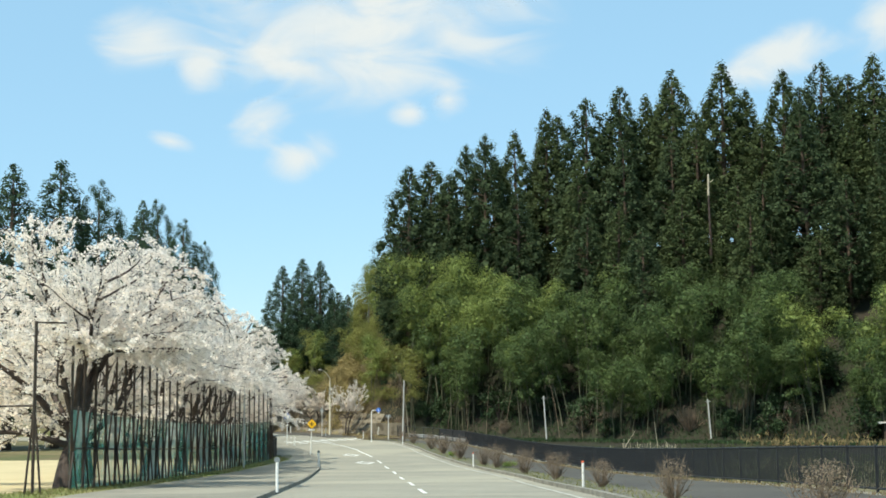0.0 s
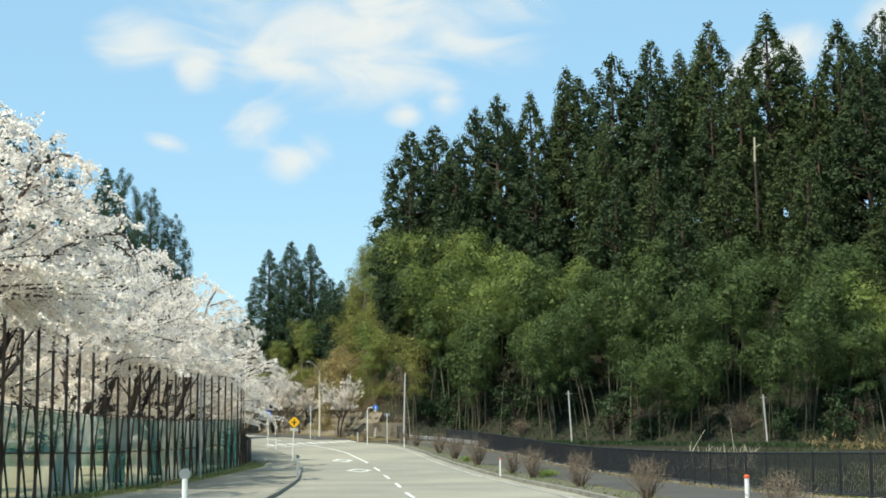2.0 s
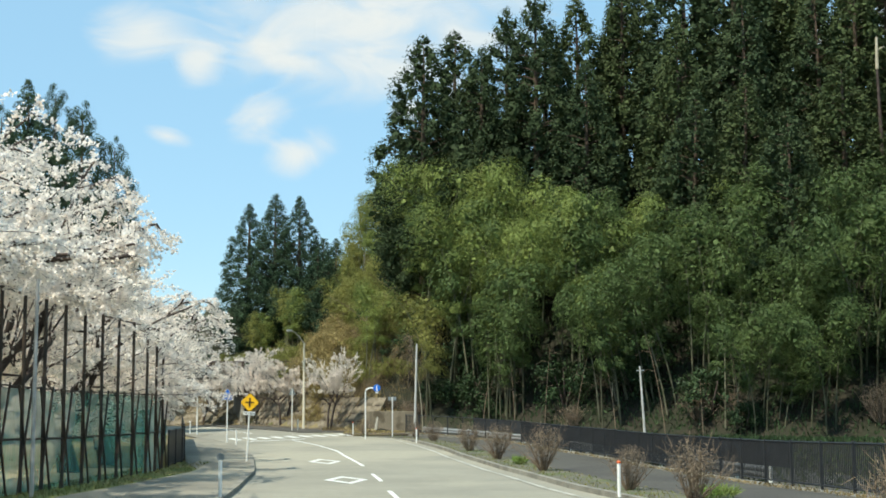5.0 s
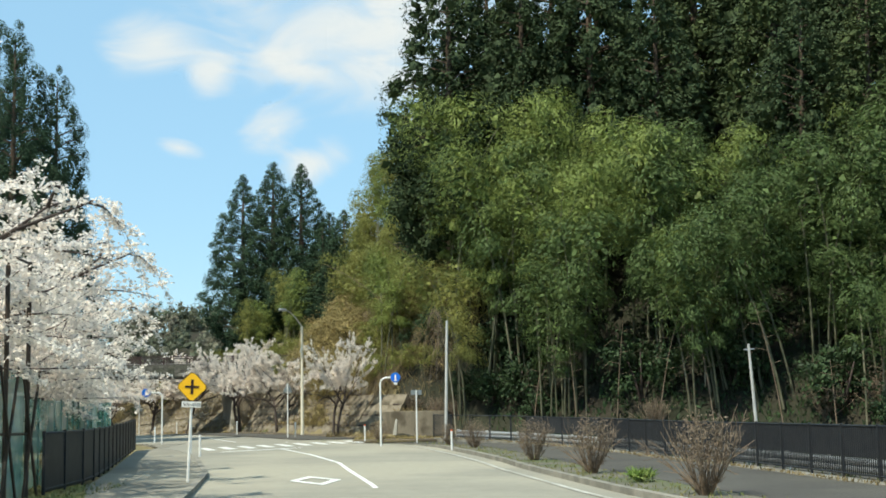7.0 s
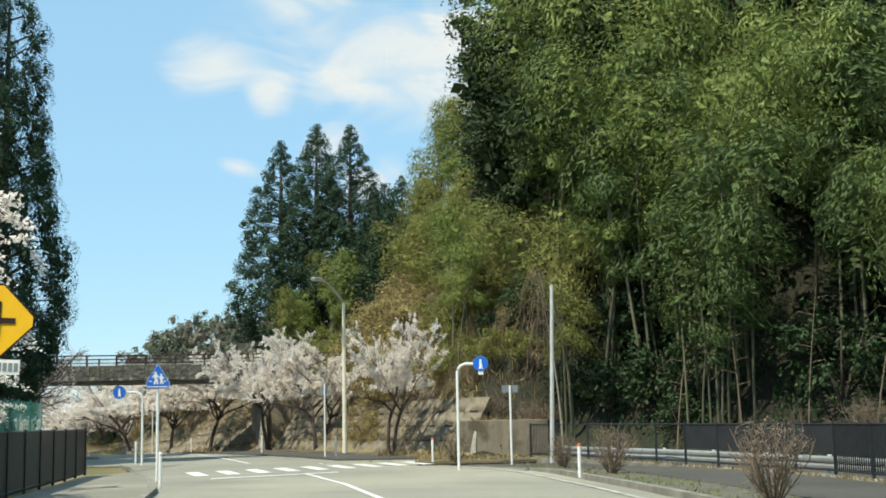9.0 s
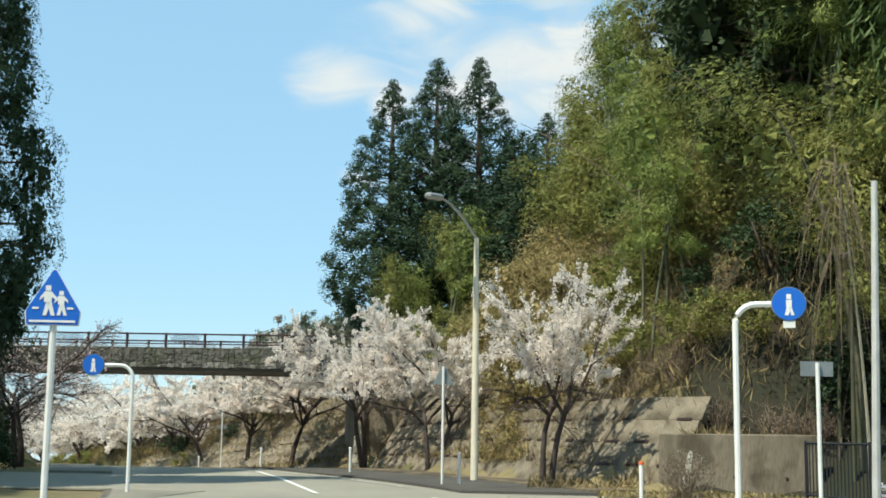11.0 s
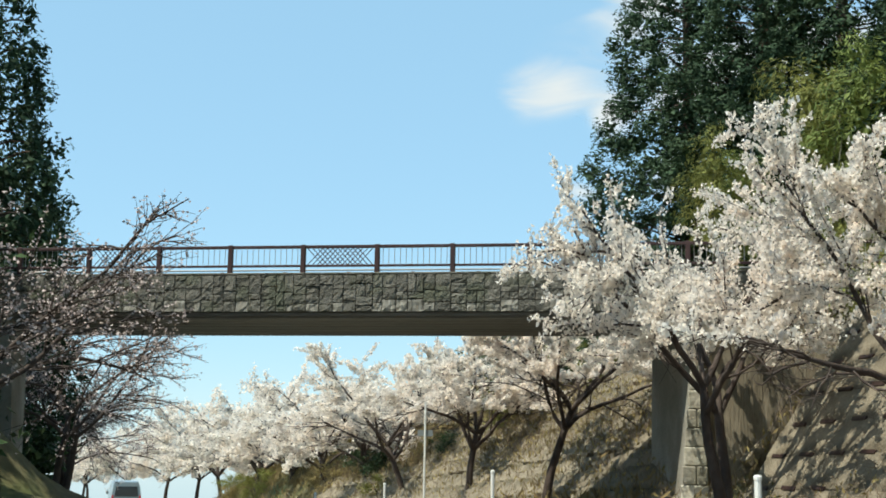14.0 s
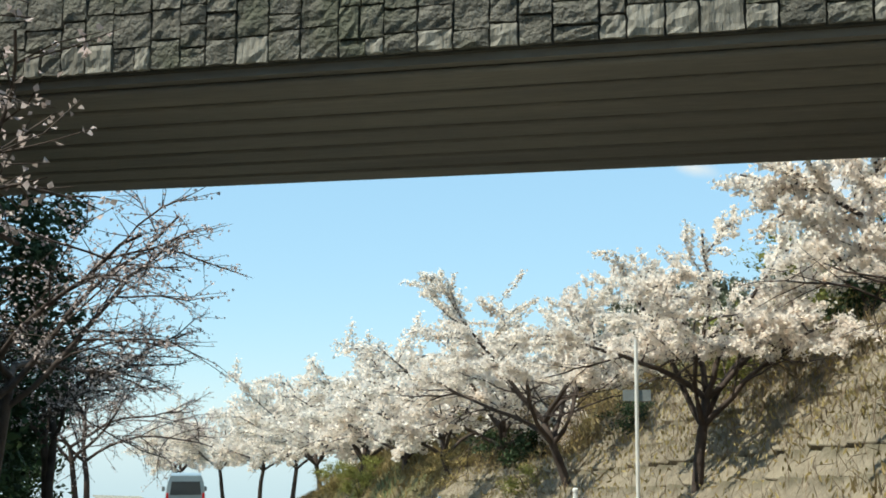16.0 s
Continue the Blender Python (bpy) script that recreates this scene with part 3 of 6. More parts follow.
    for side, near, far, out in ((1, 7.3, 6.4, 10.5), (-1, -8.6, -10.3, -14.5)):
        g = Geo()
        v = [(near - 0.35 * side, 0.25, -5.6), (out, 0.25, -5.6), (out, 0.25, 0), (near, 0.25, 0), (far - 0.1 * side, 4.4, -5.8), (out, 4.4, -5.8), (out, 4.4, 0), (far, 4.4, 0)]
        f = [(0, 1, 2, 3), (5, 4, 7, 6), (4, 0, 3, 7), (1, 5, 6, 2), (3, 2, 6, 7)]
        g.add(v, f if side > 0 else [q[::-1] for q in f])
        g.part("abutment", CONCRETE, b, "tall grey concrete abutment")
    # battered wing of pale squared stones, narrowing upward, and the stained face behind it
    g = Geo()
    v = [(7.5, 0.12, -5.6), (10.8, -0.5, -5.6), (10.8, 0.1, 0.2), (7.4, 0.16, 0.2), (7.5, 0.24, -5.6), (10.8, 0.24, -5.6), (10.8, 0.24, 0.2), (7.4, 0.24, 0.2)]
    g.add(v, [(0, 1, 2, 3), (7, 6, 5, 4), (0, 4, 5, 1), (1, 5, 6, 2), (2, 6, 7, 3), (3, 7, 4, 0)])
    g.part("wing_face", FACING, b, "brown stained face beside the abutment")
    for r in range(12):
        left, right = 6.88 + 0.036 * r, 7.56 - 0.012 * r
        cuts = (left, right) if r % 3 else (left, left + (right - left) * 0.55, right)
        for a, c in zip(cuts, cuts[1:]):
            g = Geo()
            g.box(((a + c) / 2, 0.05 + 0.012 * r, -4.7 + 0.4 * r), (c - a - 0.012, 0.36, 0.388), 0.0, bevel=0.02)
            g.part("wing_block", WING_STONE, b)
    return b


build_bridge()


# ---- trees ----
def billows(name, centres, sizes, outward, per, leaf, mat, rng, flat=0.85, stretch=0.5, droop=0.35, aspect=0.5, jitter=0.3, core=0.74, hang=0.0, fray=(0.78, 1.12), fill=10):
    """Small sprays laid over rounded lobes that reach outward and hang at their tips, with broader sprays inside each lobe."""
    n = len(centres)
    ow = outward / np.maximum(np.linalg.norm(outward, axis=1, keepdims=True), 1e-6)

    def shape(d, rad):
        reach = np.sum(d * ow[:, None, :], axis=2, keepdims=True)
        p = d * np.array((1, 1, flat)) + ow[:, None, :] * reach * stretch
        p[:, :, 2] -= droop * np.clip(reach[:, :, 0], 0, 1) ** 2
        return centres[:, None, :] + p * rad

    d = rng.normal(size=(n, per, 3)) + ow[:, None, :] * 0.45 + np.array((0, 0, 0.3))
    d /= np.linalg.norm(d, axis=2, keepdims=True)
    pos = shape(d, sizes[:, None, None] * rng.uniform(*fray, (n, per, 1)))
    nor = (d + rng.normal(size=d.shape) * jitter).reshape(-1, 3)
    al = (ow[:, None, :] * 0.7 + d * 0.6 + np.array((0, 0, -hang))).reshape(-1, 3)
    k = n * per
    me = leaf_mesh(name, pos.reshape(-1, 3), nor, leaf * rng.uniform(0.65, 1.4, k), leaf * aspect * rng.uniform(0.7, 1.3, k), rng, mat, along=al, fold=0.2)
    lv = np.empty(len(me.vertices) * 3, np.float32)
    me.vertices.foreach_get("co", lv)
    lv = lv.reshape(-1, 3)
    bpy.data.meshes.remove(me)
    # broader sprays deep inside keep each lobe from being seen through
    m = fill
    ic = (centres[:, None, :] + rng.normal(size=(n, m, 3)) * sizes[:, None, None] * 0.26 * np.array((1, 1, flat))).reshape(-1, 3)
    size = np.repeat(sizes, m) * core * rng.uniform(0.9, 1.3, n * m)
    me = leaf_mesh(name, ic, rng.normal(size=(n * m, 3)), size, size * 0.7, rng, mat)
    iv = np.empty(len(me.vertices) * 3, np.float32)
    me.vertices.foreach_get("co", iv)
    bpy.data.meshes.remove(me)
    v = np.concatenate([lv, iv.reshape(-1, 3)])
    return array_mesh(name, v, np.arange(len(v)).reshape(-1, 4), mat)


def cedar_meshes(seed, h, r, n, per, mat, taper=0.85, bare=0.12, leaf=0.3, lobe=0.8, core=0.74, tips=(0.5, 1.0), fray=(0.7, 1.15), fill=10):
    """A cedar: lobes of drooping sprays on whorls of branches, fuller below, to a pointed top."""
    rng = np.random.default_rng(seed)
    u = (np.arange(n) + rng.uniform(0, 1, n)) / n
    k = 1 - (1 - u) ** 0.62
    prof = np.clip(1 - k ** 2.1, 0, 1) ** taper * np.clip((k + 0.14) / 0.3, 0.55, 1)
    ang = np.arange(n) * 2.39996 + rng.uniform(-0.6, 0.6, n)
    wob = 1 + 0.22 * np.sin(2 * ang + 5 * k + rng.uniform(0, 6)) * np.sin(9 * k + rng.uniform(0, 6))
    sz = lobe * (0.55 + 0.5 * prof) * rng.uniform(0.65, 1.35, n)
    rr = np.maximum(r * prof * wob - sz * 0.55, 0) * rng.uniform(*tips, n) ** 0.6
    z = (bare + (1 - bare) * k) * h
    z = np.minimum(z, h - sz * 0.95) - 0.12 * rr
    c = np.stack([np.cos(ang) * rr, np.sin(ang) * rr, z], 1)
    out = np.stack([np.cos(ang), np.sin(ang), rng.uniform(-0.5, 0.5, n)], 1)
    crown = billows("crown", c, sz, out, per, leaf, mat, rng, flat=1.2, stretch=0.3, droop=0.3, jitter=0.36, core=core, hang=0.2, fray=fray, fill=fill)
    g = Geo()
    g.tube([(0, 0, -0.5), (0.03, 0.02, h * 0.3), (0, 0, h * 0.7), (0, 0, h * 0.96)], [0.36, 0.3, 0.18, 0.04], 7)
    b = Geo()
    for i in range(0, n, 4):
        b.tube([(0, 0, c[i][2] - 0.2 * rr[i]), c[i] * np.array((0.55, 0.55, 1)), c[i]], (0.07, 0.05, 0.02), 3, False)
    trunk, boughs = g.mesh("trunk", True), b.mesh("bough")
    trunk.materials.append(BARK)
    boughs.materials.append(BARK)
    return [("trunk", trunk), ("bough", boughs), ("crown", crown)]


def make_tree(name, meshes, mats, label, category, group):
    ob = root(name, 0, 0, 0, label=label, category=category, group=group)
    for nm, me in meshes:
        tagged(put(nm, me, ob), kind="stuff" if nm in ("fine_branching", "bud_haze", "blossom", "foliage", "crown", "bough") else "")
    return ob


def plant(models, spots):
    """The models in turn at (x, y, z, turn, scale, tilt); each model itself stands at the first of its spots."""
    used = {}
    for i, (k, x, y, z, rz, sc, tilt) in enumerate(spots):
        m = pose(x, y, z, tilt[0], tilt[1], rz) @ Matrix.Diagonal((sc[0], sc[0], sc[1], 1))
        ob = models[k]
        if k not in used:
            used[k] = True
            keep = ob
            firsts.append((keep, m))
        else:
            copy_thing(ob, m)
    for ob, m in firsts:
        ob.matrix_basis = m
    for k, ob in enumerate(models):
        if k not in used:
            for o in (*ob.children_recursive, ob):
                bpy.data.objects.remove(o)
    firsts.clear()


firsts = []
CEDAR_H = 24.0
cedars = []
for seed, r, tp in ((11, 4.9, 0.75), (12, 4.3, 0.85), (13, 5.2, 0.7), (14, 4.6, 0.8), (15, 4.8, 0.75)):
    parts = cedar_meshes(seed, CEDAR_H, r, 330, 25 if seed < 15 else 52, CEDAR if seed % 2 else CEDAR_OLIVE, tp, leaf=0.33 if seed < 15 else 0.23, lobe=0.8)
    cedars.append(make_tree("cedar", parts, None, "tall dark green cedar with billowing foliage on the hillside", "tree", "hillside cedars"))

# crests of the hill: x, y and the height of the treetop
tops = [(-4.0, 149.5, 26.6), (-1.6, 151.5, 27.5), (2.8, 152, 29.5), (-4.5, 155, 21.5), (-4, 163, 20), (0.6, 149, 25.5), (5, 149, 30.3), (9, 153, 31.5), (12.6, 154, 34.3), (17, 150, 35.2), (21.2, 150, 36.6), (24.6, 152, 36), (27.6, 149, 38.4), (33, 148, 39),
        (36.5, 151, 36.5), (39.4, 145, 37.2), (43.2, 144, 37.9), (46.5, 147, 37), (48.5, 141, 38), (53, 142, 39), (58, 138, 40)]
rng = random.Random(21)
spots = []
for x, y, zt in tops:
    z = height(x, y)
    zt += 1.0 if x < 16 else 0.5
    s = (zt - z) / CEDAR_H
    spots.append((4 if x < 7 else rng.randrange(4), x, y, z - 0.3, rng.uniform(0, 360), (min(s, 1.15) * rng.uniform(0.9, 1.1), s), (rng.uniform(-1, 1), rng.uniform(-1, 1))))
# a second rank fills the gaps behind the crest
for k in range(9):
    x = -2 + 62 * (k + rng.uniform(0.2, 0.8)) / 9
    y = float(np.interp(x, [p[0] for p in sorted(tops)], [p[1] for p in sorted(tops)])) + 6.5
    zt = float(np.interp(x, [p[0] for p in sorted(tops)], [p[2] for p in sorted(tops)])) + rng.uniform(-1.5, 1.0)
    z = height(x, y)
    s = (zt - z) / CEDAR_H
    spots.append((rng.randrange(4), x, y, z - 0.3, rng.uniform(0, 360), (1.0, s), (0, 0)))
# the slope below the crest
for row, (dy, zr) in enumerate(((-6, -6.5), (-11, -13), (-15.5, -18.5))):
    for k in range(12 if row < 2 else 9):
        x = -2 + 60 * (k + rng.uniform(0.1, 0.9)) / (12 if row < 2 else 9) - (0 if row < 2 else -6)
        zt = float(np.interp(x, [p[0] for p in sorted(tops)], [p[2] for p in sorted(tops)])) + zr + rng.uniform(-2, 1.5)
        yb = float(np.interp(x, [p[0] for p in sorted(tops)], [p[1] for p in sorted(tops)])) + dy + rng.uniform(-1.5, 1.5)
        z = height(x, yb)
        s = max((zt - z) / CEDAR_H, 0.45)
        if (row == 2 and (x < 21 or rng.random() < 0.25)) or (row == 1 and x < 15) or (row == 0 and x < 5):
            continue
        spots.append((rng.randrange(4), x, yb, z - 0.3, rng.uniform(0, 360), (max(s, 0.75) * rng.uniform(0.9, 1.05), s), (rng.uniform(-2, 2), rng.uniform(-2, 2))))
plant(cedars, spots)

# the three dark cedars beyond the slope, and those behind the school yard
darks = []
for seed, r, tp, n, per, leaf, lobe, fray in ((31, 4.2, 0.9, 400, 30, 0.27, 0.62, (0.7, 1.15)), (32, 4.0, 0.85, 400, 30, 0.27, 0.62, (0.7, 1.15)), (33, 4.3, 0.65, 360, 230, 0.1, 0.66, (0.8, 1.02)), (34, 4.2, 0.95, 480, 85, 0.16, 0.56, (0.75, 1.08))):
    parts = cedar_meshes(seed, CEDAR_H, r, n, per, CEDAR_DARK, tp, leaf=leaf, lobe=lobe, core=0.3 if seed == 33 else 0.42, fill=60 if seed == 33 else 24, fray=fray)
    darks.append(make_tree("cedar", parts, None, "tall dark cedar standing in a small group", "tree", "dark cedars"))
spots = []
for x, y, zt, wide in ((-23.6, 187.7, 19.4, 1.0), (-20.6, 186.4, 20.3, 1.05), (-17.8, 184.8, 19.8, 0.95), (-15.2, 184.5, 15.2, 0.8), (-15.3, 179.5, 13.6, 0.75), (-13.2, 177, 14.2, 0.75), (-12.5, 188, 13.5, 0.9), (-10, 192, 14, 0.9),
                       (-26.75, 142.3, 17.9, 0.68), (-28.8, 141, 20.3, 0.85), (-33.9, 150.9, 24, 0.98), (-34.4, 145.8, 23, 1.15), (-30.9, 147, 13.5, 0.75), (-36, 141, 20, 1.0),
                       (-34.7, 128, 22.6, 1.1), (-37.7, 125, 24.2, 1.35), (-41.4, 122, 23.2, 1.35), (-45, 122, 22.5, 1.3), (-49, 117, 21, 1.3), (-32.3, 134, 18.5, 0.85),
                       (-41.5, 160, 13, 0.95), (-46.3, 175.5, 17, 0.85), (-48, 180.5, 9.5, 0.75), (-47, 168, 14, 1.0)):
    z = height(x, y)
    s = (zt - z) / CEDAR_H
    spots.append((2 if (139 < y < 144 or 146 < y < 152) and -35 < x < -24 or (126 < y < 136 and x > -35) else 3 if y > 184.6 and -24 < x < -17 else rng.randrange(2), x, y, z - 0.2, rng.uniform(0, 360), (wide, s), (0, 0)))
plant(darks, spots)


def bamboo_meshes(seed, mat, fine=1.0, culms=4):
    rng = np.random.default_rng(seed)
    g = Geo()
    cs, sz, out = [], [], []
    for k in range(culms):
        a = rng.uniform(0, 6.28)
        lean = rng.uniform(0.8, 2.6)
        h = rng.uniform(8.5, 11.5)
        bx, by = rng.uniform(-0.9, 0.9, 2)
        path = [(bx + math.cos(a) * lean * f ** 2.2, by + math.sin(a) * lean * f ** 2.2, h * (f - 0.12 * f ** 4)) for f in np.linspace(0, 1, 8)]
        g.tube(path, [0.055, 0.055, 0.05, 0.045, 0.04, 0.03, 0.02, 0.01], 5, False)
        for f, rad in ((0.44, 0.55), (0.56, 0.75), (0.68, 1.0), (0.8, 1.25), (0.92, 1.15), (1.0, 0.75)):
            p = np.array([np.interp(f, np.linspace(0, 1, 8), [q[i] for q in path]) for i in range(3)])
            o = rng.normal(size=3) * np.array((1, 1, 0.2)) + np.array((math.cos(a), math.sin(a), 0)) * 0.6
            o /= np.linalg.norm(o)
            cs.append(p + o * rng.uniform(0.1, 0.75))
            sz.append(rad * rng.uniform(0.65, 1.1))
            out.append(o)
    cs, sz, out = np.array(cs), np.array(sz), np.array(out)
    per = int(150 / fine ** 1.35)
    me = billows("foliage", cs, sz, out, per, 0.36 * fine, mat, rng, flat=0.95, stretch=0.65, droop=0.7, aspect=0.2, jitter=0.28, core=0.3, hang=0.5, fray=(0.68, 1.14), fill=22)
    return me, g.mesh("culm", True)


bamboos = []
for seed, mat, lab in ((41, BAMBOO, "feathery green bamboo clump"), (42, BAMBOO_DARK, "feathery bamboo clump coloured as if in shade"), (43, BAMBOO, "arching bright green bamboo clump"), (44, BAMBOO_DRY, "yellowing bamboo clump"),
                       (45, BAMBOO, "fine-leaved green bamboo clump"), (46, BAMBOO_DRY, "fine-leaved yellowing bamboo clump"), (47, BAMBOO_DARK, "bamboo clump in shade-darkened green"), (48, BAMBOO, "very fine-leaved green bamboo clump"), (49, BAMBOO_DRY, "very fine-leaved olive bamboo clump")):
    leaves, culm = bamboo_meshes(seed, mat, 0.4 if seed > 47 else 0.75)
    culm.materials.append(CULM)
    bamboos.append(make_tree("bamboo", [("culm", culm), ("foliage", leaves)], None, lab + " on the hillside", "bamboo", "hillside bamboo"))
spots = []
rng = random.Random(8)
for row, (dy, n, s0) in enumerate(((1.0, 17, 1.0), (4.0, 19, 1.1), (7.5, 17, 1.08), (11.5, 10, 1.0))):
    for k in range(n):
        x = -9 + 62 * (k + rng.uniform(0.1, 0.9)) / n
        if x < -5 and row > 0 or x < 9 and row > 2:
            continue
        if x > 26 and rng.random() < (0.45 if row > 1 else 0.15):
            continue
        yb = hill_foot(x) + dy + rng.uniform(-1.2, 1.2)
        s = s0 * rng.uniform(0.8, 1.2) * (1.05 if x < 3 else 1.0)
        kind = 3 if rng.random() < 0.08 else rng.randrange(3)
        if x < 3:
            kind = 5 if rng.random() < (0.4 if x < -3 else 0.1) else 4
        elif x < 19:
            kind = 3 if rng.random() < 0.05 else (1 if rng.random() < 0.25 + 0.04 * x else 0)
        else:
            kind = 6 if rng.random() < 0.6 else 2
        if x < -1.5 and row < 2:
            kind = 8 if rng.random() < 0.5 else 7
        # front row mostly takes the darkened leaves, as shade beneath the taller growth
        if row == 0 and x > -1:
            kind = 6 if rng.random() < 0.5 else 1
        spots.append((kind, x, yb, height(x, yb) - 0.2, rng.uniform(0, 360), (s * 1.05, s), (rng.uniform(2, 9), rng.uniform(-4, 4))))
# low bamboo in the shade-darkened green closing the edge of the wood, and tall arching clumps at the corner
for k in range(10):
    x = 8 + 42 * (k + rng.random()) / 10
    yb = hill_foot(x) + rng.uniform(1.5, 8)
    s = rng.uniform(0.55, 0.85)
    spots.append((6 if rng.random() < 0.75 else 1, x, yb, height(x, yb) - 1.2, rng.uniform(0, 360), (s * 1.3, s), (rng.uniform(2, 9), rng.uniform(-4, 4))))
for x, yb, s in ((-3.2, 146.5, 1.5), (-1.4, 144.2, 1.48), (0.6, 142.6, 1.35), (2.4, 140.8, 1.3), (-4.5, 150.5, 1.0), (1.5, 146, 1.3)):
    spots.append((1 if x in (0.6, -4.5) else 7, x, yb, height(x, yb) - 0.2, rng.uniform(0, 360), (s, s * 1.05), (rng.uniform(3, 8), rng.uniform(-5, 0))))
# bamboo above the cut slope beside the road
for k in range(22):
    yb = 153 + 30 * rng.random()
    x = kerb_right(yb) + rng.uniform(11.5, 23)
    s = rng.uniform(0.55, 0.85)
    spots.append((5 if rng.random() < 0.75 else 4, x, yb, height(x, yb) - 0.2, rng.uniform(0, 360), (s, s), (rng.uniform(-5, 8), rng.uniform(-12, 0))))
# a thicket on the brow of the cut, in front of the far cedars
for x, yb, zt in ((-12.6, 165, 8.6), (-10.4, 163, 10.5), (-10.2, 171, 13.0), (-8.6, 166, 13.5), (-7.0, 161, 14.0), (-6.0, 169, 16.0)):
    s = (zt - height(x, yb)) / 9.8
    spots.append((rng.choice((5, 8, 8, 4)), x, yb, height(x, yb) - 0.2, rng.uniform(0, 360), (max(s, 0.7), s), (rng.uniform(-4, 6), rng.uniform(-8, 0))))
plant(bamboos, spots)


# cherry trees
def cherry_meshes(seed, h, spread_r, trunk_h, limbs, subs, twigs, blossoms, size, upright, trunk_r, mat=BLOSSOM, droop=0.5, forks=1, clear=0.0, lean=0.2, dome=0.0, guard=2.2, rail=5.7):
    rng = np.random.default_rng(seed)
    wood, fine = Geo(), Geo()
    pts = []

    def sweep(p, d, length, segs, wob, bend):
        path = [np.array(p)]
        d = np.array(d, float)
        for i in range(segs):
            d = d + rng.normal(size=3) * wob + np.array((0, 0, bend))
            d /= np.linalg.norm(d)
            path.append(path[-1] + d * length / segs)
        return path

    def inside(p, edge):
        """Bends what would leave the rounded crown back onto it."""
        q = np.array((p[0], p[1], p[2] - dome))
        e = (q[0] ** 2 + q[1] ** 2) / spread_r ** 2 + (max(q[2], 0) / (h - dome)) ** 2
        return p if e < edge else q * math.sqrt(edge / e) + np.array((0, 0, dome))

    def over(p):
        """Lifts what hangs over the road above the net's top rail."""
        return np.array((p[0], p[1], max(p[2], rail * smooth_step(guard - 1.3, guard, p[0]))))

    for f in range(forks):
        a0 = rng.uniform(0, 6.28)
        base = sweep((0.25 * math.cos(a0) * (forks > 1), 0.25 * math.sin(a0) * (forks > 1), -0.3), (lean * math.cos(a0), lean * math.sin(a0), 1), trunk_h + 0.3, 5, 0.05 + lean * 0.2, 0.05)
        wood.tube(base, np.linspace(trunk_r * 1.25, trunk_r * 0.8, 6), 8)
        n = max(2, round(limbs / forks))
        for i in range(n):
            a = a0 + 6.283 * (i + rng.uniform(-0.25, 0.25)) / n
            up = upright * rng.uniform(0.75, 1.3)
            start = base[-1] if i % 2 == 0 else base[-2]
            length = math.hypot(spread_r, (h - trunk_h) * 0.55) * rng.uniform(0.85, 1.12)
            if dome:
                up, length = ((1.9, (h - trunk_h) * 1.05), (1.0, length * 0.95), (0.45, spread_r * 0.85))[i % 3]
                up = max(up * rng.uniform(0.85, 1.15), 0.95 * (math.cos(a) > 0.1))
            limb = sweep(start, (math.cos(a), math.sin(a), up), length, 9, 0.13, -0.05 * droop)
            if dome:
                limb = [over(inside(p, 0.8)) for p in limb]
            wood.tube(limb, np.linspace(trunk_r * (0.4 if dome else 0.62), 0.02, 10), 6, False)
            for j in range(subs):
                k = 2 + int(7 * (j + rng.uniform(0, 0.9)) / subs)
                k = min(k, 8)
                q = limb[k]
                dd = limb[k] - limb[k - 1]
                dd = dd / np.linalg.norm(dd) * np.array((0.8, 0.8, 0.5)) + rng.normal(size=3) * np.array((0.6, 0.6, 0.26)) + np.array((0, 0, 0.12 * upright))
                dd /= np.linalg.norm(dd)
                sl = length * rng.uniform(0.34, 0.54) * (1.15 - 0.06 * k)
                sub = sweep(q, dd, sl, 6, 0.14, -0.06 * droop)
                if dome:
                    sub = [over(inside(p, 0.93)) for p in sub]
                wood.tube(sub, np.linspace(trunk_r * (0.13 if dome else 0.2), 0.012, 7), 4, False)
                for m in range(twigs):
                    kk = rng.integers(1, 7)
                    td = (sub[kk] - sub[kk - 1])
                    td = td / np.linalg.norm(td) * np.array((0.8, 0.8, 0.6)) + rng.normal(size=3) * np.array((0.6, 0.6, 0.3))
                    td /= np.linalg.norm(td)
                    tw = sweep(sub[kk], td, sl * rng.uniform(0.3, 0.55), 2, 0.14, -0.1 * droop)
                    if dome and tw[2][2] < clear + (rail - 2.3) * smooth_step(guard - 1.1, guard, tw[2][0]):
                        continue
                    if dome and math.hypot(tw[2][0], tw[2][1]) ** 2 / spread_r ** 2 + (max(tw[2][2] - dome, 0) / (h - dome)) ** 2 > 1.02:
                        continue
                    fine.tube(tw, (0.01, 0.007, 0.004), 3, False)
                    pts += [(tw[0], tw[1]), (tw[1], tw[2]), (tw[1], tw[2])]
                pts += [(sub[2], sub[4]), (sub[4], sub[6])]
            pts += [(limb[4], limb[6]), (limb[6], limb[8]), (limb[7], limb[9]), (limb[8], limb[9])]
    ab = np.array([q for q in pts if min(q[0][2], q[1][2]) > clear + ((rail - 2.3) * smooth_step(guard - 1.1, guard, q[1][0]) if dome else 0)])
    ln = np.linalg.norm(ab[:, 1] - ab[:, 0], axis=1)
    pick = rng.choice(len(ab), blossoms, p=ln / ln.sum())
    f = rng.uniform(0, 1, (blossoms, 1))
    # blossoms sit in tufts along the twigs
    f = np.round(f * 5) / 5 + rng.normal(size=f.shape) * 0.08
    c = ab[pick, 0] * (1 - f) + ab[pick, 1] * f + rng.normal(size=(blossoms, 3)) * size * 0.55
    # faces are tipped upward so the crowns catch more sun and look brighter
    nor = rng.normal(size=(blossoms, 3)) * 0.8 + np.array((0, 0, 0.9))
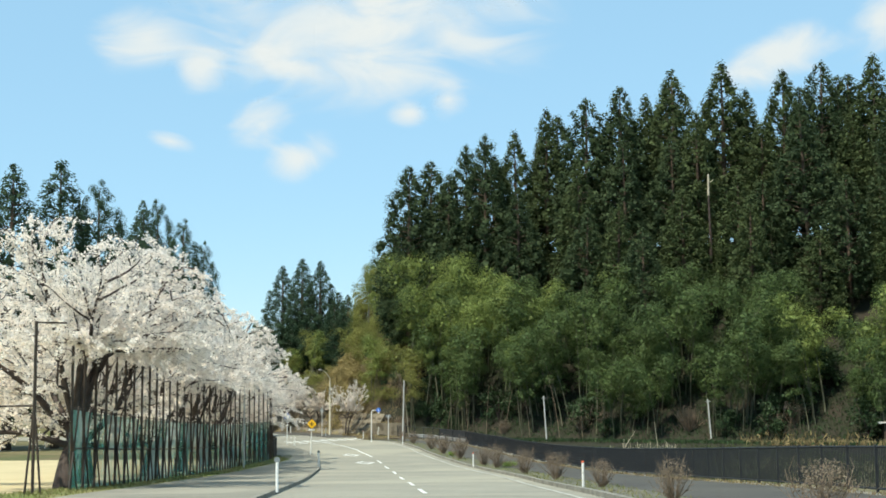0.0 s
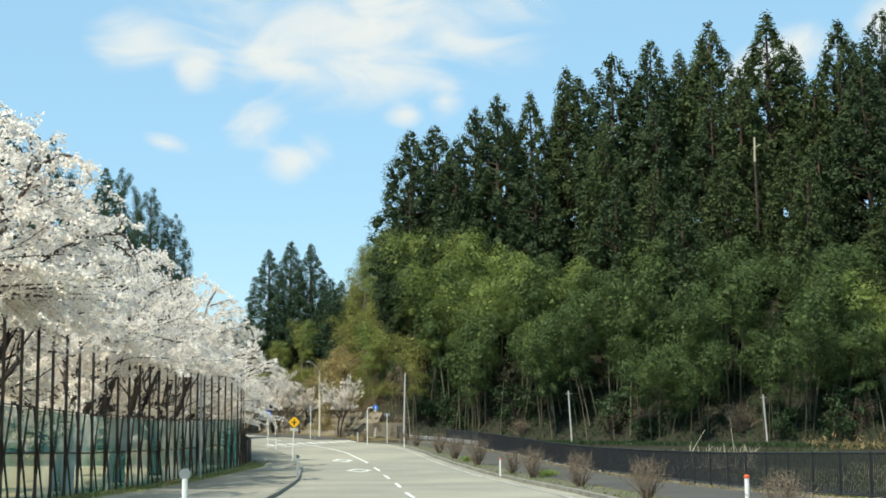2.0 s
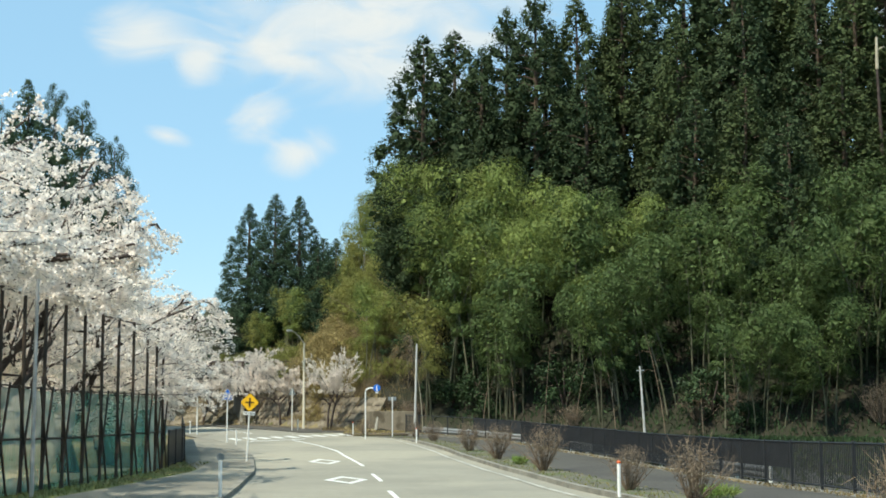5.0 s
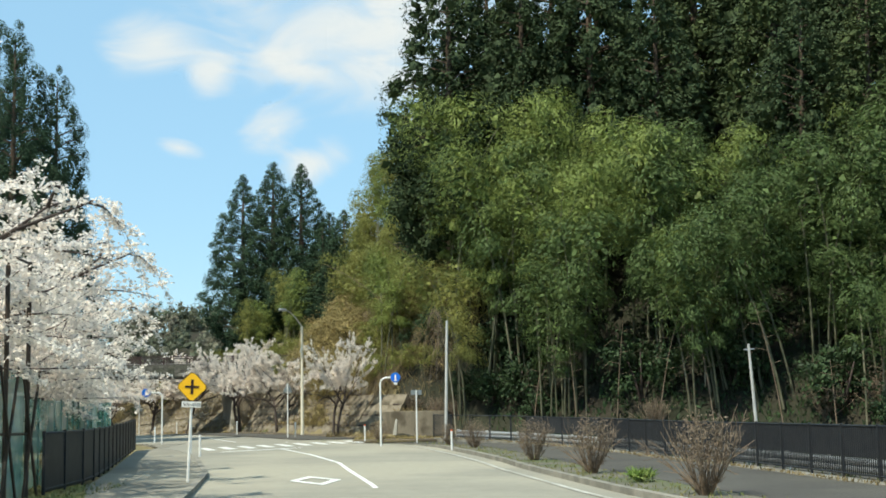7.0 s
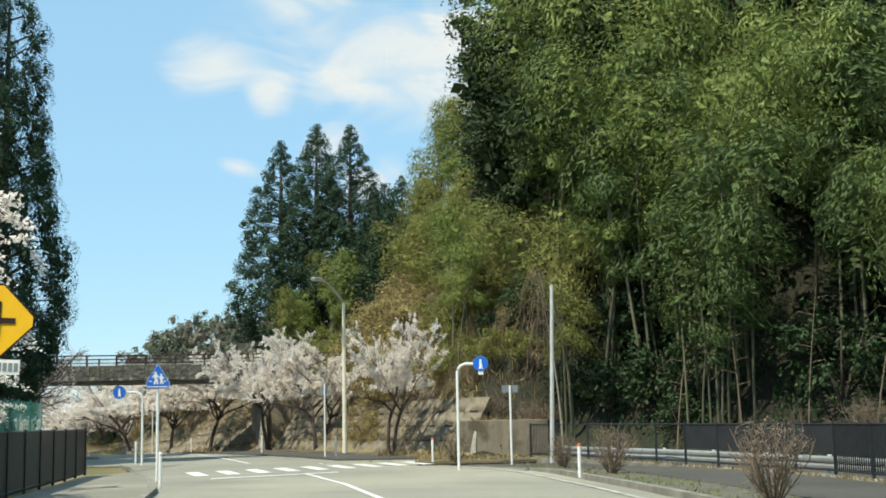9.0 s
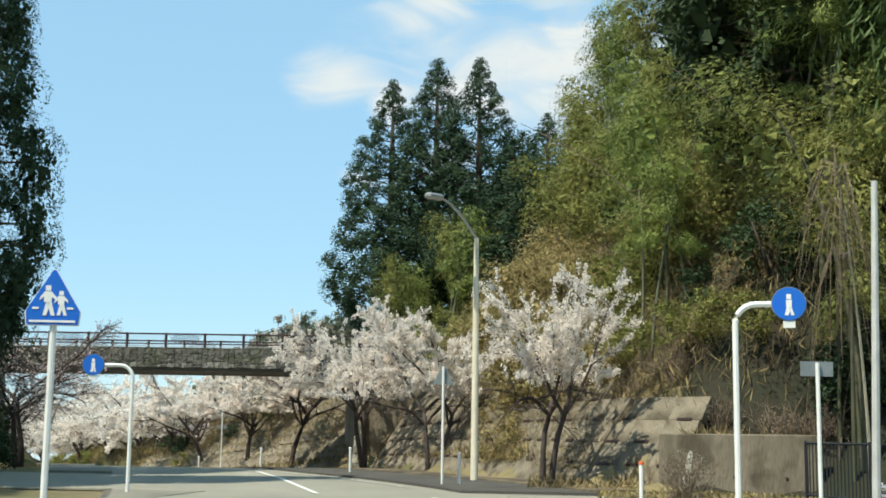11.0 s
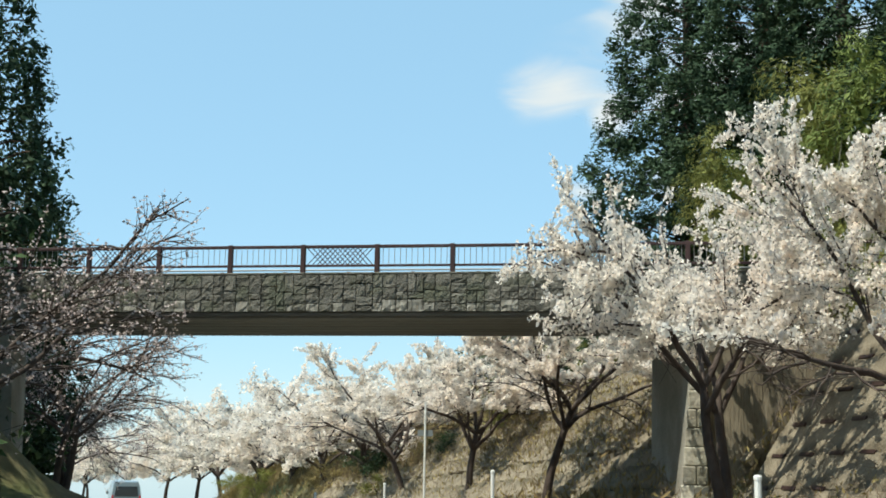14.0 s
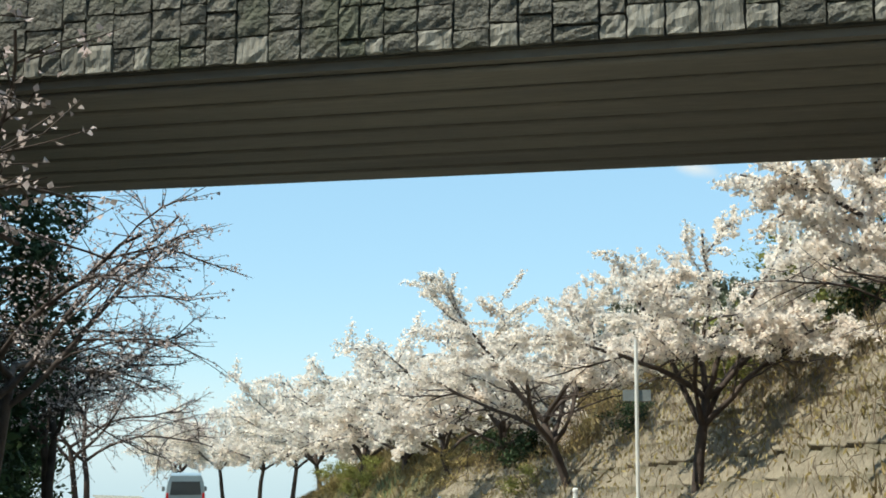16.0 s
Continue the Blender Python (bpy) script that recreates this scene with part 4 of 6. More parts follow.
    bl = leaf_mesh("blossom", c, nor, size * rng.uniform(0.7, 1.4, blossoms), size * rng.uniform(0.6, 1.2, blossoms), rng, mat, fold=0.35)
    wm, fm = wood.mesh("trunk_and_limbs", True), fine.mesh("twigs")
    wm.materials.append(CHERRY_BARK)
    fm.materials.append(CHERRY_BARK)
    return [("trunk", wm), ("fine_branching", fm), ("blossom", bl)]


big = [make_tree("cherry_tree", cherry_meshes(seed, 11.2, 7.4, 2.4, 12, 11, 9, 58000, 0.105, 0.95, 0.4, droop=0.5, clear=1.5, dome=3.8, guard={54: 1.0, 55: 3.6}.get(seed, 2.2), rail=3.6 if seed == 55 else 5.7), None,
                 "large old cherry tree in full white bloom overhanging the net fence", "tree", "cherry trees along the school yard") for seed in (51, 52, 53, 54, 55)]
spots = []
rng = random.Random(4)
for i, (y, back, s, sz) in enumerate(((46.5, 1.0, 0.9, 0.9), (57, 2.6, 0.94, 0.95), (69, 2.4, 0.95, 0.92), (78, 2.6, 0.95, 0.98), (87, 2.8, 0.88, 0.98), (97, 3.3, 0.88, 0.8), (105, 3.2, 0.84, 0.76), (112, 3.2, 0.76, 0.68), (120, 4.4, 0.68, 0.56))):
    spots.append((3 if i == 0 else 4 if y > 92 else i % 3, net_line(y) - back, y, ground_y(y), rng.uniform(-15, 15), (s, sz), (rng.uniform(-2, 2), rng.uniform(-1, 3))))
plant(big, spots)

row = [make_tree("cherry_tree", cherry_meshes(seed, 7.4, 3.3, 2.7, 8, 8, 8, 33000 if seed < 63 else 11000, 0.08 if seed < 63 else 0.14, 0.95, 0.12, droop=0.45, clear=3.5 if seed < 63 else 2.1, lean=0.07), None,
                 "young cherry tree in white bloom at the foot of the slope", "tree", "cherry trees along the slope") for seed in (61, 62, 63)]
spots = []
for x, y, s in ((-26.0, 174.8, 1.0), (-31, 183.8, 1.0), (-36.3, 192, 1.1), (-41.2, 199, 1.15), (-46.3, 206, 1.2), (-52.4, 214, 1.3), (-58.5, 221, 1.35), (-65, 229, 1.4), (-72, 237, 1.4), (-80, 246, 1.4),
                (-100, 262, 1.2), (-90, 256, 1.4), (-48, 222, 1.2), (-56, 229, 1.3), (-64, 238, 1.3), (-108, 275, 1.3)):
    spots.append((rng.randrange(2) if y < 195 else 2, x, y, ground_y(y) + (0.45 if x > kerb_left(y) else 0), rng.uniform(0, 360), (s * (0.92 if y < 180 else 1.0), s), (rng.uniform(-1, 1), rng.uniform(-1, 1))))
plant(row, spots)

mid = [make_tree("cherry_tree", cherry_meshes(seed, 6.9, 3.3, 1.9, 8, 9, 9, 31000, 0.08, 0.85, 0.11, droop=0.45, forks=2, clear=2.3, lean=0.25), None,
                 "leaning many-stemmed cherry tree in white bloom beside the junction", "tree", "cherry trees by the bridge") for seed in (71, 72)]
mid.append(make_tree("cherry_tree", cherry_meshes(73, 6.9, 3.3, 2.2, 7, 8, 8, 20000, 0.08, 0.62, 0.11, droop=0.3, forks=2, clear=2.4, lean=0.2), None,
                     "thinly blossomed cherry tree with a dark trunk below the cut slope", "tree", "cherry trees by the bridge"))
plant(mid, [(0, -19.6, 163.4, -4.0, 40, (0.86, 1.17), (0, 0)), (1, -16.2, 158.8, -3.95, 200, (0.76, 1.06), (0, 0)), (2, -11.05, 146.6, -3.95, 120, (0.68, 1.05), (0, 0))])

bare = [make_tree("cherry_tree", cherry_meshes(81, 7.4, 3.5, 2.3, 8, 8, 12, 6000, 0.06, 0.9, 0.1, mat=BUD, droop=0.25, forks=2), None,
                  "cherry tree with bare twigs and pink buds in shade", "tree", "budding cherry trees")]
plant(bare, [(0, -40.1, 172.5, -4.6, 0, (1, 1), (0, 3)), (0, -45.5, 181, -5.2, 80, (1, 1), (0, 0)), (0, -33.6, 160.6, -4.2, 200, (1.1, 1.1), (0, 4)), (0, -38, 158.5, -4.2, 150, (1.25, 1.5), (0, 2)), (0, -52, 190, -5.9, 150, (0.95, 0.95), (0, 2))])


# ---- fences ----
def net_fence():
    b = root("net_fence", 0, 0, 0, label="tall dark pole fence with a green net around the school yard", category="fence")
    ys = np.arange(43.6, 98.0, 1.75)
    for i, y in enumerate(ys):
        x, z = net_line(y), ground_y(y)
        g = Geo()
        g.tube([(x, y, z - 0.2), (x, y, z + 5.3)], 0.05, 6)
        g.part("post", FENCE_POLE, b)
        # pairs of raking struts that cross at the middle rail
        for sgn in (1, -1):
            g = Geo()
            y2 = y + sgn * 0.55
            g.tube([(x + 0.08, y - sgn * 0.5, z), (x + 0.08, y2, z + 2.9)], 0.034, 5)
            g.part("strut", FENCE_POLE, b)
    for h, r in ((5.25, 0.03), (1.5, 0.03), (2.85, 0.02)):
        for a, c in zip(ys, ys[1:]):
            if h > 5 and not (36 < a < 60 or 64 < a < 82 or 88 < a):
                continue
            g = Geo()
            g.tube([(net_line(a), a, ground_y(a) + h), (net_line(c), c, ground_y(c) + h)], r, 5, False)
            g.part("rail", FENCE_POLE, b)
    g = Geo()
    n = 60
    yy = np.linspace(43.6, 97.8, n)
    v = []
    for y in yy:
        v += [(net_line(y) - 0.05, y, ground_y(y) + 0.1), (net_line(y) - 0.05 + 0.03 * math.sin(y * 3), y, ground_y(y) + 1.5), (net_line(y) - 0.05, y, ground_y(y) + 2.8)]
    f = []
    for i in range(n - 1):
        for k in range(2):
            f.append((i * 3 + k, i * 3 + 3 + k, i * 3 + 4 + k, i * 3 + 1 + k))
    g.add(v, f)
    g.part("net", NET, b, "green net with pale patches imitating the bright yard behind")



def goal_frame(y):
    b = root("net_pole", net_line(y), y, ground_y(y), 0, label="single dark braced pole with a short top bar by the yard", category="pole")
    for nm, path, r in (("post", [(0, 0, 0), (0, 0, 5.3)], 0.05), ("strut", [(-0.25, 0, 0), (0, 0, 2.8)], 0.035), ("strut", [(0.25, 0, 0), (0, 0, 2.8)], 0.035), ("top_bar", [(-0.05, 0, 5.28), (0.75, 0.6, 5.28)], 0.03), ("side_bar", [(-1.2, -0.6, 2.75), (0, 0, 2.75)], 0.03)):
        g = Geo()
        g.tube(path, r, 6)
        g.part(nm, FENCE_POLE, b)


net_fence()
goal_frame(39.0)


def net_panel_fence():
    b = root("green_net_fence", 0, 0, 0, label="lower green net fence curving along the footway", category="fence")
    ln = lambda y: net_line(y) - 0.9
    ys = np.arange(97, 128, 1.8)
    for y in ys:
        g = Geo()
        g.tube([(ln(y), y, ground_y(y)), (ln(y), y, ground_y(y) + 2.35)], 0.03, 6)
        g.part("post", NET, b)
    g = Geo()
    v = []
    for y in ys:
        v += [(ln(y), y, ground_y(y) + 0.1), (ln(y), y, ground_y(y) + 2.3)]
    g.add(v, [(2 * i, 2 * i + 2, 2 * i + 3, 2 * i + 1) for i in range(len(ys) - 1)])
    g.part("net", NET, b)


net_panel_fence()


def panel_fence(name, fn, y0, y1, h, base, label, pickets=True, sheet=None):
    b = root(name, 0, 0, 0, label=label, category="fence")
    n = int((y1 - y0) / 2.0)
    g = Geo()
    g.box((0, 0, h / 2 + 0.02), (0.026, 0.02, h - 0.14))
    picket = g.mesh("picket")
    picket.materials.append(BLACK_METAL)
    ys = np.linspace(y0, y1, n + 1)
    for y in ys:
        g = Geo()
        g.box((fn(y), y, ground_y(y) + base + h / 2), (0.07, 0.07, h), bevel=0.01)
        g.part("post", BLACK_METAL, b)
    for a, c in zip(ys, ys[1:]):
        pa, pc = (fn(a), a, ground_y(a) + base), (fn(c), c, ground_y(c) + base)
        for z in (h - 0.05, 0.12):
            g = Geo()
            g.tube([(pa[0], pa[1], pa[2] + z), (pc[0], pc[1], pc[2] + z)], 0.025, 4, False)
            g.part("rail", BLACK_METAL, b)
        if pickets and a < 62:
            for k in range(1, 18):
                t = k / 18
                ob = put("picket", picket, b)
                ob.matrix_basis = pose(*(pa[i] * (1 - t) + pc[i] * t for i in range(3)))
        elif pickets and (a < 122 or a > 136):
            g = Geo()
            for k in range(1, 18):
                t = k / 18
                x, y, z = (pa[i] * (1 - t) + pc[i] * t for i in range(3))
                g.box((x, y, z + h / 2 + 0.02), (0.026, 0.02, h - 0.14))
            tagged(g.part("infill", BLACK_METAL, b), kind="stuff")
        if sheet and sheet(a):
            lo, hi = sheet(a)
            g = Geo()
            g.add([(pa[0], pa[1], pa[2] + lo), (pc[0], pc[1], pc[2] + lo), (pc[0], pc[1], pc[2] + hi), (pa[0], pa[1], pa[2] + hi)], [(0, 1, 2, 3)])
            g.part("mesh_panel", MESH_PANEL, b)
    return b


panel_fence("picket_fence", fence_right, 16, 140, 1.26, 0.12, "black metal picket fence with dark mesh along the footway", sheet=lambda y: (0.5, 1.21) if 83 < y < 130 else None)
panel_fence("low_fence", lambda y: net_line(y) + 0.1, 99, 130, 1.45, 0.1, "low black sheet fence curving along the footway", pickets=False, sheet=lambda y: (0.05, 1.42))


def guardrail():
    b = root("guardrail", 0, 0, 0, label="white steel guardrail along the lane behind the fence", category="guardrail")
    fn = lambda y: fence_right(y) + 0.85
    ys = np.arange(88, 141, 3.0)
    for y in ys:
        g = Geo()
        g.tube([(fn(y), y, ground_y(y) - 0.3), (fn(y), y, ground_y(y) + 0.55)], 0.06, 7)
        g.part("post", WHITE_PAINT, b)
    g = Geo()
    prof = ((0, 0.22), (-0.06, 0.28), (-0.06, 0.34), (0, 0.4), (-0.06, 0.46), (-0.06, 0.52), (0, 0.58))
    v = [(fn(y) - 0.08 + dx, y, ground_y(y) + z - 0.06) for y in ys for dx, z in prof]
    k = len(prof)
    g.add(v, [(i * k + j, (i + 1) * k + j, (i + 1) * k + j + 1, i * k + j + 1) for i in range(len(ys) - 1) for j in range(k - 1)])
    g.part("beam", GALV, b)


guardrail()


# ---- poles, posts and signs ----
def delineator(x, y, z, h=0.85, cap=ORANGE):
    b = root("marker_post", x, y, z, label="white roadside marker post with an orange cap" if cap == ORANGE else "plain white roadside marker post", category="post", group="roadside marker posts")
    g = Geo()
    g.tube([(0, 0, 0), (0, 0, h - 0.06)], 0.042, 8)
    g.part("post", WHITE_PAINT, b)
    g = Geo()
    g.tube([(0, 0, h - 0.06), (0, 0, h - 0.02), (0, 0, h)], [0.05, 0.05, 0.03], 8)
    g.part("cap", cap, b)
    return b


for cap, group in ((ORANGE, ((4.5, 42.2), (1.75, 79.5), (-4.0, 123.4), (-8.6, 136.6))),
                   (WHITE_PAINT, ((-14.1, 121.4), (-20.4, 140.2), (-13.4, 145.8), (-18.5, 155.2), (-24.9, 166.0), (-31.2, 176.0), (-37.5, 185.0), (-44, 194), (-51, 203)))):
    first = None
    for x, y in group:
        if first is None:
            first = delineator(x, y, ground_y(y) + 0.1, cap=cap)
        else:
            copy_thing(first, pose(x, y, ground_y(y) + 0.1))


def round_post(x, y):
    z = ground_y(y) + 0.1
    b = root("reflector_post", x, y, z, label="white post with a round grey reflector beside the footway", category="post")
    g = Geo()
    g.tube([(0, 0, 0), (0, 0, 0.9)], 0.045, 8)
    g.part("post", WHITE_PAINT, b)
    g = Geo()
    g.plate([(0.09 * math.cos(6.28319 * k / 16), 0.97 + 0.09 * math.sin(6.28319 * k / 16)) for k in range(16)], 0.05, Matrix.Identity(4))
    g.part("reflector", SIGN_BACK, b, "round grey reflector")


round_post(-5.1, 39.4)
round_post(-7.8, 80.0)


def ring(r, n=24):
    return [(r * math.cos(6.28319 * k / n), r * math.sin(6.28319 * k / n)) for k in range(n)]


def warning_sign():
    b = root("warning_sign", -10.72, 103.2, ground_y(103.2) + 0.1, 6, label="yellow diamond crossroads warning sign on a white pole", category="road sign")
    b.matrix_basis = b.matrix_basis @ pose(0, 0, 0, 0, 2.6, 0)
    g = Geo()
    g.tube([(0, 0.05, 0), (0, 0.05, 2.75)], 0.035, 8)
    g.part("pole", WHITE_PAINT, b)
    q = 0.42
    for nm, s, y, mt in (("border", 1.0, 0, SIGN_DARK), ("face", 0.95, -0.012, SIGN_YELLOW)):
        g = Geo()
        c = 0.05
        g.plate([(x * s, z * s) for x, z in ((c, -q + c), (q - c, -c), (q - c, c), (c, q - c), (-c, q - c), (-q + c, c), (-q + c, -c), (-c, -q + c))], 0.012, Matrix.Translation((0, y, 2.48)))
        g.part(nm, mt, b)
    g = Geo()
    g.plate([(0.035, -0.19), (0.035, -0.028), (0.18, -0.028), (0.18, 0.028), (0.035, 0.028), (0.035, 0.19), (-0.035, 0.19), (-0.035, 0.028), (-0.18, 0.028), (-0.18, -0.028), (-0.035, -0.028), (-0.035, -0.19)], 0.01, Matrix.Translation((0, -0.024, 2.48)))
    g.part("cross_symbol", SIGN_DARK, b)
    g = Geo()
    g.box((0, 0, 2.02), (0.5, 0.012, 0.15))
    plate = g.part("plate", WHITE_PAINT, b, "small white plate reading 50m and a dark word")
    font = bpy.data.curves.new("lettering", "FONT")
    font.body, font.size, font.extrude = "50m", 0.13, 0.001
    t = new("lettering", font)
    t.data.materials.append(SIGN_DARK)
    t.parent = plate
    t.matrix_basis = pose(-0.22, -0.009, 1.975, 90, 0, 0)
    for k in range(4):
        g = Geo()
        g.box((0.05 + 0.055 * k, -0.009, 2.02), (0.038, 0.004, 0.085))
        g.part("lettering_bar", SIGN_BACK, plate)


warning_sign()


def crossing_sign():
    b = root("crossing_sign", -15.24, 125.1, ground_y(125.1) + 0.1, 12, label="blue five-sided school crossing sign on a white pole", category="road sign")
    g = Geo()
    g.tube([(0, 0.05, 0), (0, 0.05, 2.85)], 0.04, 8)
    g.part("pole", WHITE_PAINT, b)
    out = [(x * 0.88, z * 0.88) for x, z in ((-0.34, -0.36), (0.34, -0.36), (0.36, -0.18), (0.02, 0.38), (-0.02, 0.38), (-0.36, -0.18))]
    z0 = 2.8
    for nm, s, y, mt in (("edge", 1.0, 0, WHITE_PAINT), ("face", 0.96, -0.012, SIGN_BLUE)):
        g = Geo()
        g.plate([(x * s, z * s) for x, z in out], 0.012, Matrix.Translation((0, y, z0)))
        g.part(nm, mt, b)
    # plain walking shapes and a line below
    g = Geo()
    for ox, oz, k in ((-0.06, -0.02, 0.86), (0.09, -0.05, 0.7)):
        for pl in ([(-0.035, 0.13), (0.035, 0.13), (0.035, 0.2), (-0.035, 0.2)], [(-0.05, -0.02), (0.05, -0.02), (0.05, 0.12), (-0.05, 0.12)],
                   [(-0.06, -0.2), (-0.01, -0.2), (0.04, -0.02), (-0.02, -0.02)], [(0.05, -0.2), (0.1, -0.2), (0.05, -0.02), (-0.01, -0.02)], [(-0.11, 0.0), (-0.05, 0.05), (-0.05, 0.11), (-0.1, 0.05)], [(0.05, 0.05), (0.11, 0.0), (0.11, 0.05), (0.05, 0.11)]):
            g.plate([(x * k + ox, z * k + oz) for x, z in pl], 0.006, Matrix.Translation((0, -0.022, z0 - 0.01)))
    g.plate([(-0.26, -0.28), (0.26, -0.28), (0.26, -0.255), (-0.26, -0.255)], 0.006, Matrix.Translation((0, -0.022, z0)))
    for x in (-0.23, 0.16):
        g.plate([(x, -0.13), (x + 0.07, -0.13), (x + 0.07, -0.105), (x, -0.105)], 0.006, Matrix.Translation((0, -0.022, z0)))
    g.part("symbol", WHITE_PAINT, b)


crossing_sign()


def hooked_sign(x, y, sgn, h, turn, reach):
    b = root("path_sign", x, y, ground_y(y) + 0.1, turn, label="round blue footway sign on a hooked white pole", category="road sign", group="round blue signs")
    g = Geo()
    r = 0.28
    path = [(0, 0, 0), (0, 0, h - r)] + [(sgn * r * (1 - math.cos(a)), 0, h - r + r * math.sin(a)) for a in np.linspace(0.25, 1.57, 6)] + [(sgn * (reach - 0.2), 0, h)]
    g.tube(path, 0.042, 8)
    g.part("pole", WHITE_PAINT, b)
    cx = sgn * reach
    for nm, rad, yy, mt in (("back", 0.235, 0.0, SIGN_BACK), ("face", 0.225, -0.014, SIGN_BLUE)):
        g = Geo()
        g.plate(ring(rad), 0.014, Matrix.Translation((cx, yy - 0.04, h)))
        g.part(nm, mt, b)
    g = Geo()
    for pl in ([(-0.03, 0.06), (0.03, 0.06), (0.03, 0.13), (-0.03, 0.13)], [(-0.035, -0.05), (0.035, -0.05), (0.04, 0.05), (-0.04, 0.05)], [(-0.06, -0.16), (-0.01, -0.16), (0.03, -0.05), (-0.03, -0.05)], [(0.03, -0.16), (0.07, -0.16), (0.035, -0.05), (0, -0.05)]):
        g.plate(pl, 0.005, Matrix.Translation((cx, -0.064, h)))
    g.part("symbol", WHITE_PAINT, b)
    g = Geo()
    g.box((cx, -0.04, h - 0.28), (0.16, 0.012, 0.1))
    g.part("plate", WHITE_PAINT, b)


hooked_sign(-7.32, 129.4, 1, 3.15, -4, 0.72)
hooked_sign(-19.47, 137.9, -1, 2.7, 14, 0.84)


def sign_back(x, y, h, outline, name, label, turn=12):
    b = root(name, x, y, ground_y(y) + 0.1, turn, label=label, category="road sign")
    g = Geo()
    g.tube([(0, -0.04, 0), (0, -0.04, h)], 0.035, 8)
    g.part("pole", WHITE_PAINT, b)
    g = Geo()
    g.plate(outline, 0.015, Matrix.Translation((0, 0, h - 0.2)))
    g.part("panel", SIGN_BACK, b)


sign_back(-13.8, 145.4, 3.1, [(-0.28, -0.28), (0.28, -0.28), (0.03, 0.26), (-0.03, 0.26)], "stop_sign", "grey back of a triangular sign on a white pole")
sign_back(-5.78, 132.9, 2.55, [(-0.27, -0.02), (0.27, -0.02), (0.27, 0.22), (-0.27, 0.22)], "small_sign", "grey back of a small rectangular sign on a white pole")
sign_back(-31.0, 179.0, 3.6, [(-0.25, -0.9), (0.25, -0.9), (0.25, -0.7), (-0.25, -0.7)], "tall_sign", "slim white pole with a small dark sign back")


def street_lamp(x, y, z, h, reach, turn, mat, label):
    b = root("street_lamp", x, y, z, turn, label=label, category="street lamp")
    g = Geo()
    g.tube([(0, 0, 0), (0, 0, h * 0.5), (0, 0, h - 1.0)], [0.1, 0.085, 0.065], 10)
    g.part("pole", mat, b)
    g = Geo()
    g.tube([(-reach * f, 0, h - 1.0 + 0.9 * math.sin(1.5 * f)) for f in np.linspace(0, 1, 8)], np.linspace(0.042, 0.028, 8), 8)
    g.part("arm", GALV, b)
    g = Geo()
    g.box((-reach - 0.2, 0, h - 0.09), (0.55, 0.24, 0.15), bevel=0.05)
    g.part("lamp_head", GALV, b)
    return b


street_lamp(-12.84, 144.6, ground_y(145) + 0.25, 7.3, 1.35, 52, CREAM_PAINT, "tall cream street lamp with a curved arm")


def yard_lamp(x, y):
    b = root("street_lamp", x, y, ground_y(y), -50, label="grey lamp post with a slim tilted head by the net fence", category="street lamp")
    g = Geo()
    g.tube([(0, 0, 0), (0, 0, 6.2)], [0.06, 0.045], 8)
    g.part("pole", GALV, b)
    g = Geo()
    g.tube([(0, 0, 5.95), (0.75, 0, 6.3)], [0.035, 0.06], 8)
    g.part("lamp_head", WHITE_PAINT, b)


yard_lamp(-12.5, 80.5)


def utility_pole(x, y, ztop, tilt, arm=True):
    z = height(x, y)
    b = root("utility_pole", x, y, z, 0, label="thin leaning grey pole at the foot of the wooded hill", category="pole", group="thin poles")
    b.matrix_basis = pose(x, y, z, 0, tilt, 0)
    g = Geo()
    h = ztop - z
    g.tube([(0, 0, -0.3), (0, 0, h)], [0.085, 0.06], 8)
    g.part("shaft", POLE, b)
    if arm:
        g = Geo()
        g.box((0, 0, h - 0.25), (0.5, 0.06, 0.06))
        g.part("crossarm", GALV, b)


utility_pole(10.3, 130.4, 0.3, -3.0)
utility_pole(25.7, 124.5, -0.1, -3.5)
utility_pole(-4.4, 135.9, 2.0, 1.5, False)


# ---- shrubs on the planting strip ----
def shrub_meshes(seed, r=0.85, h=1.35):
    rng = np.random.default_rng(seed)
    g = Geo()
    for i in range(38):
        a, lean = rng.uniform(0, 6.28), rng.uniform(0.05, 1.0)
        d = np.array((math.cos(a) * lean, math.sin(a) * lean, 1.1))
        d /= np.linalg.norm(d)
        p = np.array((math.cos(a) * 0.08, math.sin(a) * 0.08, -0.05))
        L = h * rng.uniform(0.7, 1.1)
        path = [p]
        for k in range(4):
            d = d + rng.normal(size=3) * 0.14
            d /= np.linalg.norm(d)
            path.append(path[-1] + d * L / 4)
        g.tube(path, np.linspace(0.02, 0.005, 5), 3, False)
        for k in range(8):
            q = path[rng.integers(1, 5)]
            e = d + rng.normal(size=3) * 0.6
            e /= np.linalg.norm(e)
            g.tube([q, q + e * rng.uniform(0.15, 0.38)], [0.007, 0.004], 3, False)
    me = g.mesh("twigs")
    me.materials.append(TWIG)
    n = 1000
    c = rng.normal(size=(n, 3))
    c /= np.linalg.norm(c, axis=1, keepdims=True)
    c = c * rng.uniform(0.4, 1, (n, 1)) * np.array((r * 0.8, r * 0.8, h * 0.4)) + np.array((0, 0, h * 0.68))
    lv = leaf_mesh("buds", c, rng.normal(size=(n, 3)), 0.055 * rng.uniform(0.6, 1.5, n), 0.03, rng, BUD_BROWN)
    return [("fine_branching", me), ("bud_haze", lv)]


